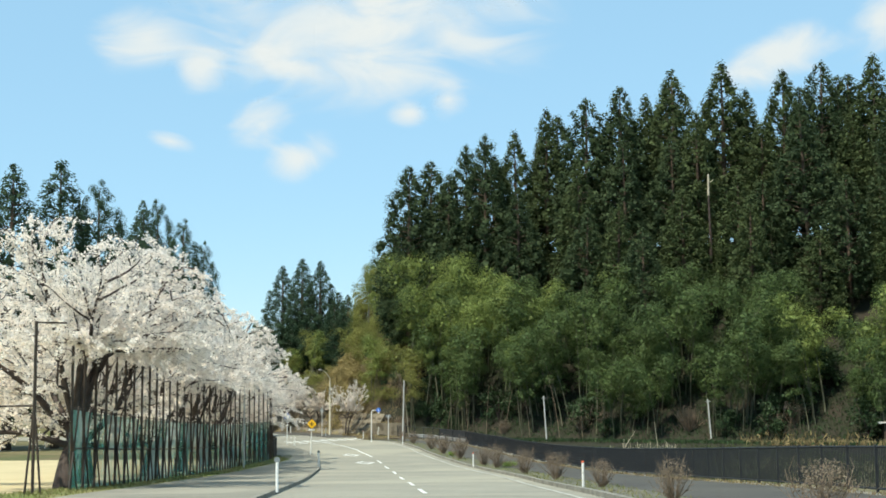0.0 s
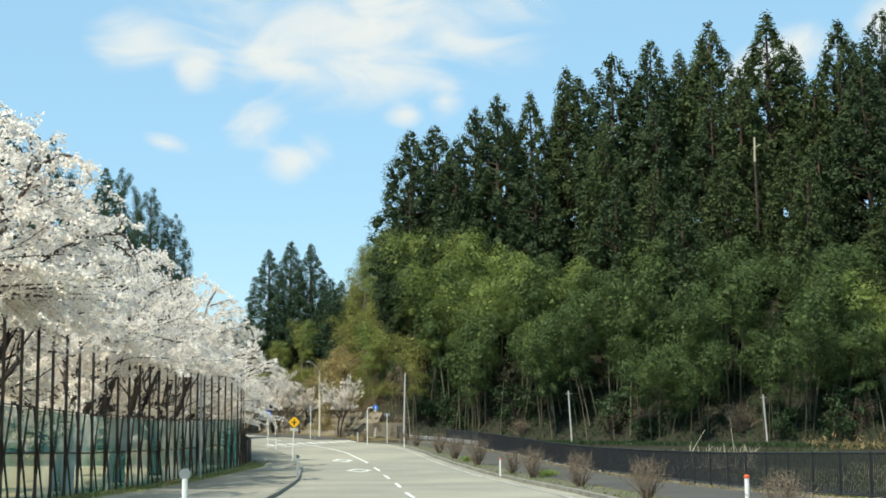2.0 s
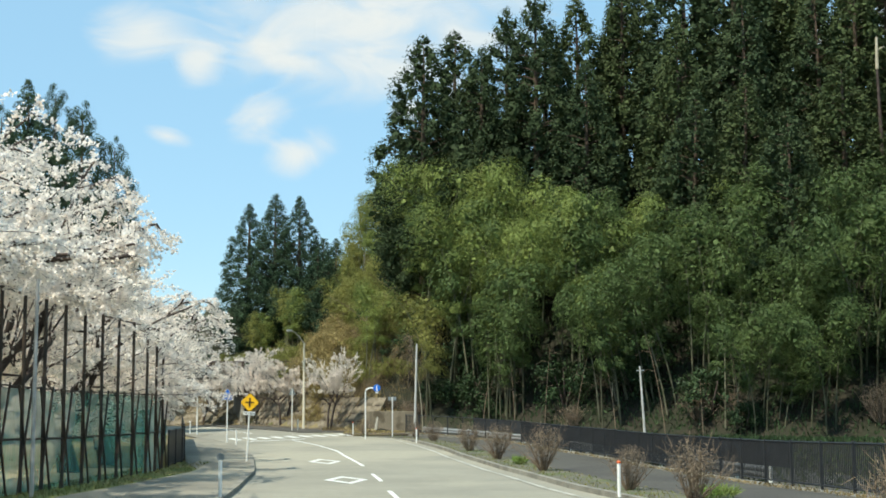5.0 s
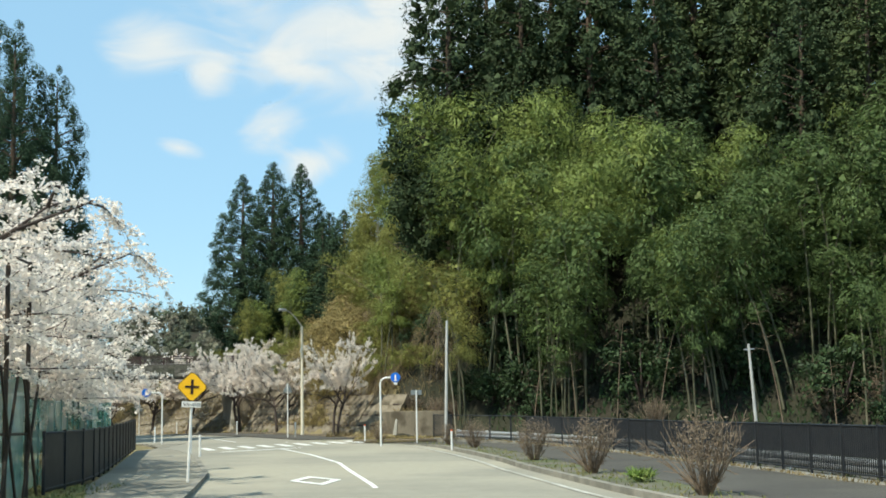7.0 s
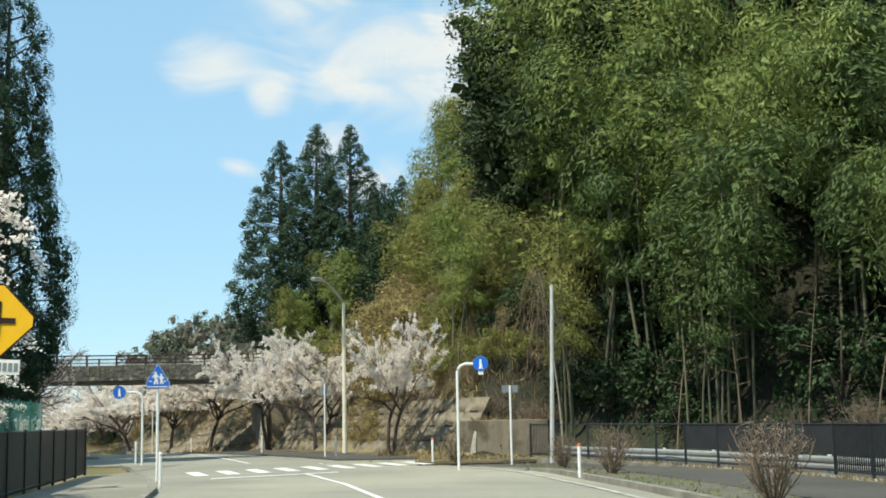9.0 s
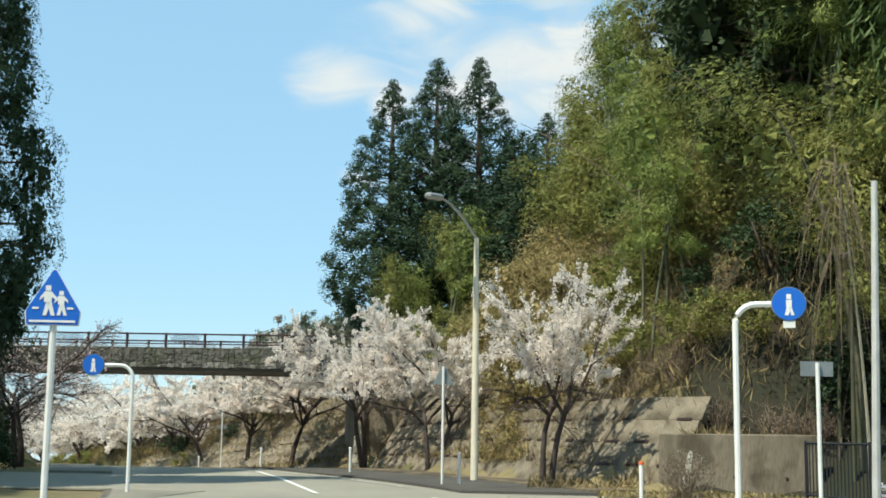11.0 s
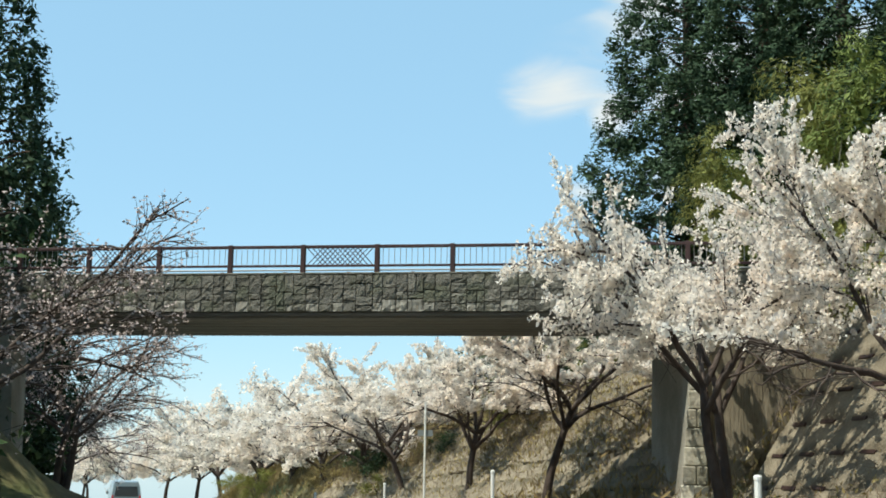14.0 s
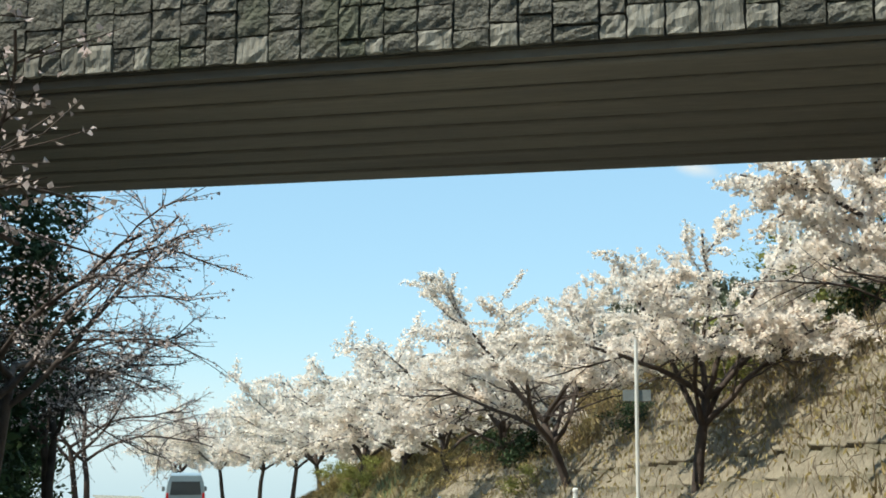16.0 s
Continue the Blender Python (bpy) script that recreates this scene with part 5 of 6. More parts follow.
shrubs = [make_tree("shrub", shrub_meshes(seed), None, "leafless brown roadside shrub on the planting strip", "shrub", "roadside shrubs") for seed in (91, 92, 93)]
spots = []
rng = random.Random(17)
for y, s in ((20, 0.75), (31, 0.65), (42, 0.65), (55, 0.75), (67, 0.85), (77.5, 0.9), (83, 0.75), (94.8, 1.05), (104.4, 1.0), (113.4, 0.95), (125.5, 0.8), (130.5, 0.7), (136, 0.75)):
    spots.append((rng.randrange(3), kerb_right(y) + 0.95, y, ground_y(y) + 0.1, rng.uniform(0, 360), (s, s * rng.uniform(0.95, 1.1)), (0, 0)))
plant(shrubs, spots)


def grass_tuft(x, y, r):
    rng = np.random.default_rng(int(y * 10))
    n = 260
    a = rng.uniform(0, 6.28, n)
    d = r * np.sqrt(rng.uniform(0, 1, n))
    c = np.stack([np.cos(a) * d, np.sin(a) * d, 0.12 + 0.1 * rng.random(n)], 1)
    al = np.stack([np.cos(a) * d * 2, np.sin(a) * d * 2, np.full(n, 0.8)], 1)
    b = root("grass_tuft", x, y, ground_y(y) + 0.1, label="bright green tuft of long grass beneath a shrub", category="grass", group="grass tufts")
    put("tuft", leaf_mesh("tuft", c, rng.normal(size=(n, 3)), 0.4 * rng.uniform(0.6, 1.3, n), 0.03, rng, TUFT_GREEN, along=al), b)


for x, y, r in ((3.9, 78.6, 0.5), (0.6, 100.0, 0.3)):
    grass_tuft(x, y, r)


# ---- sky: thin clouds far away ----
def cloud_material():
    m = bpy.data.materials.new("cloud")
    m.use_nodes = True
    n, l = m.node_tree.nodes, m.node_tree.links
    n.remove(n["Principled BSDF"])
    co = n.new("ShaderNodeTexCoord")
    gr = n.new("ShaderNodeTexGradient")
    gr.gradient_type = "SPHERICAL"
    l.new(co.outputs["Object"], gr.inputs["Vector"])
    geo = n.new("ShaderNodeNewGeometry")
    nz = n.new("ShaderNodeTexNoise")
    nz.inputs["Scale"].default_value, nz.inputs["Detail"].default_value, nz.inputs["Distortion"].default_value = 0.0065, 8, 0.9
    mp = n.new("ShaderNodeMapping")
    mp.inputs["Scale"].default_value = (0.7, 1, 1.5)
    mp.inputs["Rotation"].default_value = (0, 0.35, 0)
    l.new(geo.outputs["Position"], mp.inputs["Vector"])
    l.new(mp.outputs["Vector"], nz.inputs["Vector"])
    a = n.new("ShaderNodeMath")
    a.operation = "MULTIPLY_ADD"
    l.new(gr.outputs["Fac"], a.inputs[0])
    a.inputs[1].default_value = 0.55
    l.new(nz.outputs["Fac"], a.inputs[2])
    r = n.new("ShaderNodeMapRange")
    r.interpolation_type = "SMOOTHSTEP"
    r.inputs["From Min"].default_value, r.inputs["From Max"].default_value, r.inputs["To Max"].default_value = 0.56, 1.08, 0.9
    l.new(a.outputs["Value"], r.inputs["Value"])
    fall = n.new("ShaderNodeMath")
    fall.operation = "MULTIPLY"
    edge = n.new("ShaderNodeMapRange")
    edge.inputs["From Max"].default_value = 0.35
    l.new(gr.outputs["Fac"], edge.inputs["Value"])
    l.new(edge.outputs["Result"], fall.inputs[0])
    l.new(r.outputs["Result"], fall.inputs[1])
    em = n.new("ShaderNodeEmission")
    em.inputs["Color"].default_value, em.inputs["Strength"].default_value = (0.96, 0.98, 1.0, 1), 0.64
    tp = n.new("ShaderNodeBsdfTransparent")
    mx = n.new("ShaderNodeMixShader")
    l.new(fall.outputs["Value"], mx.inputs["Fac"])
    l.new(tp.outputs["BSDF"], mx.inputs[1])
    l.new(em.outputs["Emission"], mx.inputs[2])
    l.new(mx.outputs["Shader"], n["Material Output"].inputs["Surface"])
    return m


CLOUD = cloud_material()
g = Geo()
g.add([(-1, 0, -1), (1, 0, -1), (1, 0, 1), (-1, 0, 1)], [(0, 1, 2, 3)])
sheet = g.mesh("cloud")
sheet.materials.append(CLOUD)
# bearing and elevation of the middle in degrees, half width and half height in metres, tilt
for az, el, hw, hh, tilt in ((-4.5, 15.6, 480, 190, -6), (-1.0, 16.2, 360, 120, 8), (-13.2, 15.2, 150, 80, 12), (-10.8, 14.0, 75, 65, 0), (-8.2, 11.7, 95, 75, 18), (-6.4, 10.2, 100, 65, 15), (-12.2, 10.8, 70, 30, -10),
                             (15.5, 14.2, 200, 70, 22), (19.5, 15.2, 170, 80, 15), (-1.5, 12.2, 60, 40, 0), (0.3, 12.8, 60, 60, 0), (-7.0, 14.8, 140, 80, 15), (3.5, 18.5, 200, 80, 10), (-3.5, 19.5, 220, 110, 0), (-9, 18.5, 170, 90, 0)):
    d = 2600.0
    ob = put("cloud", sheet)
    ob.matrix_basis = Matrix.Translation((d * math.sin(radians(az)), d * math.cos(radians(az)), d * math.tan(radians(el)))) @ pose(0, 0, 0, 0, -tilt, -az) @ Matrix.Diagonal((hw, 1, hh, 1))
    tagged(ob, "thin bright white cloud in the blue sky", "cloud", group="clouds", kind="structure")


# ---- slope works ----
def block_slope():
    b = root("block_slope", 0, 0, 0, label="weathered concrete block facing on the cut slope with dry grass", category="retaining wall")
    rng = random.Random(33)
    g = Geo()
    g.box((0, 0, 0), (1.39, 0.757, 0.22), bevel=0.02)
    block = g.mesh("block")
    block.materials.append(BLOCK)
    s0 = 167.5
    y = s0
    while y < 204:
        x = kerb_right(y) + 6.2
        x2, y2 = kerb_right(y + 1.2) + 6.2, y + 1.2
        yaw = math.atan2(y2 - y, x2 - x)
        nx, ny = math.sin(yaw), -math.cos(yaw)
        if nx < 0:
            nx, ny = -nx, -ny
        rows = 9 if y < 182 else (7 if y < 192 else 4)
        for r in range(rows):
            along = 0.4 + 0.76 * r
            h = along * math.sin(radians(47)) - 0.05
            dd = along * math.cos(radians(47))
            ob = put("block", block, b)
            off = 0.7 if r % 2 else 0
            px, py = x + nx * dd + math.cos(yaw) * off, y + ny * dd + math.sin(yaw) * off
            ob.matrix_basis = Matrix.Translation((px, py, ground_y(y) + 0.12 + h)) @ Matrix.Rotation(yaw, 4, "Z") @ Matrix.Rotation(radians(-47 if ny * math.cos(yaw) - nx * math.sin(yaw) < 0 else 47), 4, "X") @ pose(0, 0, rng.uniform(-0.03, 0.03), rng.uniform(-1, 1), rng.uniform(-1, 1), 0)
        dl = 1.4
        y += dl * abs(math.sin(yaw))
    return b


block_slope()


def corner_slope():
    b = root("corner_slope", 0, 0, 0, label="stained concrete block facing with dark slotted joints at the junction", category="retaining wall")
    rng = random.Random(3)
    g = Geo()
    g.box((0, 0, 0), (1.13, 0.748, 0.24), bevel=0.008)
    block = g.mesh("block")
    block.materials.append(FACING)
    g = Geo()
    g.box((0, 0, 0), (0.5, 0.075, 0.05))
    slot = g.mesh("slot")
    slot.materials.append(SIGN_DARK)
    tilt = radians(56)
    # the facing starts at the low wall, turns the corner and follows the road
    base = [(-7.75 - 0.81 * k, 144.95 + 0.74 * k, 4) for k in range(3)]
    y = 147.2
    while y < 166.2:
        base.append((kerb_right(y) + facing_off(y), y, 4 if y < 149 else (5 if y < 153 else 7)))
        y += 0.96
    for (x, y, rows), (x2, y2, _) in zip(base, base[1:]):
        yaw = math.atan2(y2 - y, x2 - x)
        nx, ny = math.sin(yaw), -math.cos(yaw)
        for r in range(rows):
            along = 0.3 + 0.735 * r
            h, dd = along * math.sin(tilt), along * math.cos(tilt) - 0.1
            m = Matrix.Translation(((x + x2) / 2 + nx * dd, (y + y2) / 2 + ny * dd, ground_y(y) + 0.04 + h)) @ Matrix.Rotation(yaw + math.pi, 4, "Z") @ Matrix.Rotation(tilt, 4, "X")
            put("block", block, b).matrix_basis = m @ pose(0.06 * (r % 2), 0, rng.uniform(-0.01, 0.01), rng.uniform(-0.4, 0.4), rng.uniform(-0.4, 0.4), 0)
            if rng.random() < 0.85:
                put("slot", slot, b).matrix_basis = m @ pose(0.06 * (r % 2), -0.36, 0.125, 0, 0, 0)
    a, c = Vector((-8.1, 145.0)), Vector((-4.3, 143.7))
    mid, yaw = (a + c) / 2, math.atan2(c.y - a.y, c.x - a.x)
    g = Geo()
    g.box((mid.x, mid.y, -3.5), ((c - a).length, 0.3, 1.6), yaw, bevel=0.03)
    g.part("wall", FACING, b, "low stained concrete wall")
    for f in (0.2, 0.48, 0.8):
        p = a + (c - a) * f
        g = Geo()
        g.tube([(p.x, p.y - 0.12, -3.75), (p.x - 0.05, p.y - 0.17, -3.75)], 0.035, 8)
        g.part("drain_hole", MORTAR, b)
    g = Geo()
    q = [(-0.3, -4.3), (-0.02, -4.3), (0.0, -3.9), (0.02, -3.5), (0.05, -3.2), (-0.02, -3.12), (-0.1, -3.3), (-0.18, -3.7), (-0.25, -4.05)]
    m = Matrix.Translation((-7.35, 144.55, 0)) @ Matrix.Rotation(yaw, 4, "Z")
    g.plate(q, 0.03, m)
    g.part("lime_stain", LIME, b, "pale lime crust running down the wall")


corner_slope()


# ---- undergrowth ----
def bush_meshes(seed, mat, leaf=0.26, per=26, aspect=0.55):
    rng = np.random.default_rng(seed)
    n = 34
    c = rng.normal(size=(n, 3))
    c /= np.linalg.norm(c, axis=1, keepdims=True)
    out = c.copy()
    c = c * rng.uniform(0.5, 1, (n, 1)) * np.array((1.5, 1.5, 1.1)) + np.array((0, 0, 1.2))
    return billows("foliage", c, rng.uniform(0.35, 0.6, n), out, per, leaf, mat, rng, aspect=aspect, core=0.28, jitter=0.5, fray=(0.55, 1.2), fill=30)


def stem_mesh():
    g = Geo()
    for a in (0, 2.1, 4.2):
        g.tube([(0, 0, -0.2), (0.3 * math.cos(a), 0.3 * math.sin(a), 0.8), (0.7 * math.cos(a), 0.7 * math.sin(a), 1.7)], [0.06, 0.045, 0.02], 5)
    me = g.mesh("stem", True)
    me.materials.append(CHERRY_BARK)
    return me


stem = stem_mesh()
bushes = [make_tree("evergreen_bush", [("stem", stem), ("foliage", bush_meshes(seed, mat, 0.17 if seed < 103 else 0.15 if seed < 104 else 0.1, 34 if seed < 103 else 62 if seed < 104 else 120, 0.55 if seed < 103 else 0.28))], None, lab, "bush", "hill foot bushes")
          for seed, mat, lab in ((101, BROADLEAF, "glossy dark evergreen bush at the foot of the hill"), (102, BROADLEAF, "glossy dark evergreen bush at the foot of the hill"), (103, BAMBOO_DRY, "yellow-green dwarf bamboo thicket"), (104, BROWN_LEAF, "thicket of withered brown leaves on the cut slope"))]
rng = random.Random(99)
spots = []
for k in range(13):
    x = -1 + 53 * (k + rng.random()) / 13
    y = hill_foot(x) + rng.uniform(0.5, 4.5)
    s = rng.uniform(0.6, 1.5)
    spots.append((2 if rng.random() < 0.06 else rng.randrange(2), x, y, height(x, y) - 0.1, rng.uniform(0, 360), (s, s * rng.uniform(0.8, 1.2)), (0, 0)))
for k in range(30):
    y = 150 + 45 * rng.random()
    x = kerb_right(y) + rng.uniform(10.2, 17)
    s = rng.uniform(0.5, 1.1)
    spots.append((2 if rng.random() < 0.75 else 0, x, y, height(x, y) - 0.1, rng.uniform(0, 360), (s, s), (0, 0)))
for k in range(38):
    x = rng.uniform(-14, -4)
    y = max(hill_foot(x), 149) + rng.uniform(1.5, 13)
    s = rng.uniform(0.9, 1.6)
    if x < -11 and height(x, y) < -2.6:
        s *= 0.45
    spots.append((3 if x < -10 or rng.random() < 0.35 else 2, x, y, height(x, y) - 0.1, rng.uniform(0, 360), (s, s), (0, 0)))
for k in range(30):
    y = 149 + 18 * (k + rng.random()) / 30
    x = kerb_right(y) + facing_off(y) + rng.uniform(4, 10)
    s = rng.uniform(0.6, 1.0)
    if height(x, y) < -2.6:
        s *= 0.5
    spots.append((3, x, y, height(x, y) - 0.2, rng.uniform(0, 360), (s, s), (0, 0)))
# dark undergrowth inside the wood and behind the low wall
for k in range(14):
    x = 8 + 44 * (k + rng.random()) / 14
    y = hill_foot(x) + rng.uniform(4, 12)
    s = rng.uniform(1.2, 1.9)
    spots.append((rng.randrange(2), x, y, height(x, y) - 0.2, rng.uniform(0, 360), (s, s), (0, 0)))
for x, y, s in ((-6.6, 147.4, 0.8), (-5.4, 146.6, 0.7), (-7.6, 149, 0.9), (-8.6, 150.5, 0.9)):
    spots.append((2, x, y, height(x, y) - 0.1, rng.uniform(0, 360), (s, s * 0.8), (0, 0)))
for x, y, s in ((-3.2, 145.2, 0.9), (-1.8, 143.6, 1.1), (-5.0, 147.2, 1.0), (-6.4, 148.6, 0.7), (-2.6, 147, 1.4), (0.4, 142, 1.2), (-0.4, 145, 1.6)):
    spots.append((rng.randrange(2), x, y, max(height(x, y), -2.9), rng.uniform(0, 360), (s, s * 0.9), (0, 0)))
for k in range(14):
    y = 190 + 40 * (k + rng.random()) / 14
    x = kerb_right(y) + rng.uniform(7.5, 12)
    s = rng.uniform(0.5, 0.9)
    spots.append((rng.choice((0, 2, 2, 3)), x, y, height(x, y) - 0.1, rng.uniform(0, 360), (s, s * 0.8), (0, 0)))
# shaded bushes by the bridge end and along the yard
for x, y, s in ((-36.5, 161, 1.5), (-38.5, 163, 1.8), (-42.5, 168, 1.4), (-44.5, 175, 1.5), (-47, 178, 1.3), (-50.5, 184, 1.2), (-54, 189, 1.2), (-34.5, 158.5, 0.9), (-31, 152.5, 0.8), (-34, 153.5, 1.1)):
    spots.append((0, x, y, height(x, y) - 0.1, rng.uniform(0, 360), (s, s), (0, 0)))
plant(bushes, spots)

brush = [make_tree("brushwood", shrub_meshes(seed, 0.8, 1.3), None, "tangle of bare brown branches at the foot of the hill", "brushwood", "brushwood") for seed in (95, 96)]
spots = []
for k in range(8):
    x = 4 + 46 * (k + rng.random()) / 8
    y = hill_foot(x) + rng.uniform(0.5, 2.5)
    s = rng.uniform(1.0, 2.0)
    spots.append((rng.randrange(2), x, y, height(x, y) - 0.1, rng.uniform(0, 360), (s, s), (0, 0)))
for k in range(10):
    y = 149 + 15 * rng.random()
    x = kerb_right(y) + rng.uniform(8, 13)
    s = rng.uniform(0.6, 1.4)
    spots.append((rng.randrange(2), x, y, height(x, y) - 0.1, rng.uniform(0, 360), (s, s), (0, -25)))
for x, y, s in ((-5.2, 145.2, 1.1), (-6.6, 145.9, 0.9), (-4.2, 144.9, 1.0), (-7.6, 147.5, 0.9)):
    spots.append((rng.randrange(2), x, y, max(height(x, y), -3.2), rng.uniform(0, 360), (s, s * 0.8), (0, 20)))
plant(brush, spots)


def grass_cover(name, n, place, size, mat, label, seed, slim=0.22):
    """Blades and tufts scattered over a stretch, one object."""
    rng = np.random.default_rng(seed)
    c = np.array([place(rng) for _ in range(n)])
    nor = rng.normal(size=(n, 3)) * np.array((1, 1, 0.25))
    al = np.tile(np.array((0, 0, 1.0)), (n, 1)) + rng.normal(size=(n, 3)) * 0.5
    me = leaf_mesh(name, c, nor, size * rng.uniform(0.6, 1.5, n), size * slim, rng, mat, along=al)
    return tagged(put(name, me), label, "grass", kind="stuff")


def on_slope(rng):
    y = rng.uniform(146, 236)
    r = rng.uniform(5.5, 20) if rng.random() < 0.5 else rng.uniform(9, 15)
    x = kerb_right(y) + r
    on_face = y < 205 and r < facing_off(y) + 5 and math.sin(y * 0.9 + r * 1.7) + math.sin(y * 0.37 - r) > 0.2
    return (x, y, height(x, y) + 0.15 + 0.1 * rng.random() + (0.42 if on_face else 0))


def on_verge(rng):
    y = rng.uniform(28, 103)
    return (net_line(y) + rng.uniform(-1.1, 1.4), y, ground_y(y) + 0.13)


def on_strip(rng):
    y = 30 + 108 * rng.random()
    w = 1.5 - 0.9 * smooth_step(125, 140, y)
    return (kerb_right(y) + 0.2 + w * rng.random() ** 1.3, y, ground_y(y) + 0.13)


def by_footing(rng):
    y = rng.uniform(30, 138)
    return (fence_right(y) - 0.5 + rng.normal() * 0.08, y, ground_y(y) + 0.16)


grass_cover("dry_grass", 38000, on_slope, 0.5, DRY_GRASS, "straw-coloured dry grass over the cut slope", 7, slim=0.12)


def on_corner(rng):
    x, y = rng.uniform(-11.5, -2.5), rng.uniform(144.9, 154)
    return (x, y, max(height(x, y), -2.9 if x > -7.5 else -9) + 0.2)


def on_facing(rng):
    """Leaves in drifts over the facing beside the junction, thick about the middle and along the top."""
    while True:
        y, r = rng.uniform(148.5, 166), rng.uniform(0.1, 7.5)
        if r > 3.4 + 0.8 * math.sin(y) or (abs(y - 153.8) < 2.4 and math.sin(y * 2.1 + r * 1.3) > -0.6):
            break
    x = kerb_right(y) + facing_off(y) + r
    return (x - 0.2, y, height(x, y) + 0.34 + 0.22 * rng.random())


def on_litter(rng):
    y = rng.uniform(138.8, 146)
    return (-9.6 + 5.4 * rng.random(), min(y + 2.5 * rng.random(), 145.5), ground_y(y) + 0.08)


def on_hill(rng):
    x, y = rng.uniform(-16, -2), rng.uniform(149, 172)
    x = max(x, kerb_right(y) + facing_off(y) + 3 + rng.random())
    return (x, y, height(x, y) + 0.3)


grass_cover("hill_scrub", 14000, on_hill, 0.8, BAMBOO_DRY, "dry olive scrub over the hillside above the cut", 21, slim=0.12)
grass_cover("corner_grass", 3500, on_corner, 0.55, DRY_GRASS, "long straw-coloured grass hanging over the top of the facing", 17, slim=0.07)
grass_cover("facing_leaves", 26000, on_facing, 0.13, BROWN_LEAF, "golden brown dead leaves over the concrete facing", 31, slim=0.45)
grass_cover("corner_twigs", 700, on_corner, 0.9, TWIG, "dead twigs lying over the slope top", 18, slim=0.03)
grass_cover("fallen_leaves", 1300, on_litter, 0.12, BROWN_LEAF, "fallen leaves at the foot of the wall", 19, slim=0.5)
grass_cover("verge_tufts", 5000, on_verge, 0.13, GRASS, "short green grass tufts by the net fence", 8)
grass_cover("strip_tufts", 1800, on_strip, 0.13, GRASS, "thin grass tufts on the planting strip", 9)
grass_cover("footing_tufts", 2500, by_footing, 0.14, DRY_GRASS, "dry grass along the fence footing", 10)


# ---- far things ----
def far_wood(name, n, place, size, mat, label, seed):
    rng = np.random.default_rng(seed)
    base = np.array([place(rng) for _ in range(n)])
    cs, sz = [], []
    for p in base:
        h = rng.uniform(3, 5.5)
        for k in range(5):
            cs.append(p + np.array((rng.normal() * 1.0, rng.normal() * 1.0, h * (0.2 + 0.18 * k))))
            sz.append(size * (1.25 - 0.18 * k) * rng.uniform(0.8, 1.2))
    cs, sz = np.array(cs), np.array(sz)
    out = rng.normal(size=cs.shape)
    me = billows(name, cs, sz, out, 24, 0.5, mat, rng, core=0.8)
    return tagged(put(name, me), label, "wood", kind="stuff")


def on_far_hill(rng):
    x, y = rng.uniform(-74, 15), rng.uniform(285, 380)
    return np.array((x, y, height(x, y)))


far_wood("far_wood", 420, on_far_hill, 1.5, FAR_LEAF, "mixed wood on the far hill, paled as if by haze", 12)


def on_yard_edge(rng):
    y = rng.uniform(36, 125)
    return np.array((-52 + rng.normal() * 1.5 - 0.12 * (y - 40), y, ground_y(y) - 3.5))


far_wood("yard_hedge", 60, on_yard_edge, 1.6, BROADLEAF, "dark hedge along the far side of the school yard", 13)


def van():
    b = root("parked_van", -55.2, 200, ground_y(200) + 0.01, 36, label="silver blue van seen from behind on the road", category="van")
    g = Geo()
    sec = [(-0.74, 0.35), (-0.78, 0.95), (-0.7, 1.55), (-0.6, 1.82), (0.6, 1.82), (0.7, 1.55), (0.78, 0.95), (0.74, 0.35)]
    ys = [(0, 0.97), (0.1, 1.0), (2.4, 1.0), (3.0, 0.98), (3.35, 0.7)]
    v = [(x, yy, 0.35 + (z - 0.35) * k) for yy, k in ys for x, z in sec]
    n = len(sec)
    f = [(i * n + j, i * n + (j + 1) % n, (i + 1) * n + (j + 1) % n, (i + 1) * n + j) for i in range(len(ys) - 1) for j in range(n)]
    f += [tuple(range(n - 1, -1, -1)), tuple((len(ys) - 1) * n + j for j in range(n))]
    g.add(v, f)
    g.part("body", CAR_PAINT, b)
    g = Geo()
    g.plate([(-0.62, 1.02), (0.62, 1.02), (0.55, 1.55), (-0.55, 1.55)], 0.03, Matrix.Translation((0, -0.01, 0)))
    g.part("rear_window", CAR_GLASS, b)
    g = Geo()
    g.box((0, -0.05, 0.45), (1.5, 0.14, 0.22), bevel=0.04)
    g.part("bumper", SIGN_BACK, b)
    for sx in (-1, 1):
        g = Geo()
        g.box((sx * 0.71, 0.0, 0.95), (0.09, 0.06, 0.3), bevel=0.02)
        g.part("tail_light", RED_LENS, b)
        g = Geo()
        g.box((sx * 0.86, 2.55, 1.15), (0.14, 0.08, 0.2), bevel=0.03)
        g.part("wing_mirror", SIGN_BACK, b)
        for yy in (0.55, 2.75):
            g = Geo()
            g.tube([(sx * 0.6, yy, 0.29), (sx * 0.76, yy, 0.29)], 0.29, 16)
            g.part("wheel", RUBBER, b)


van()


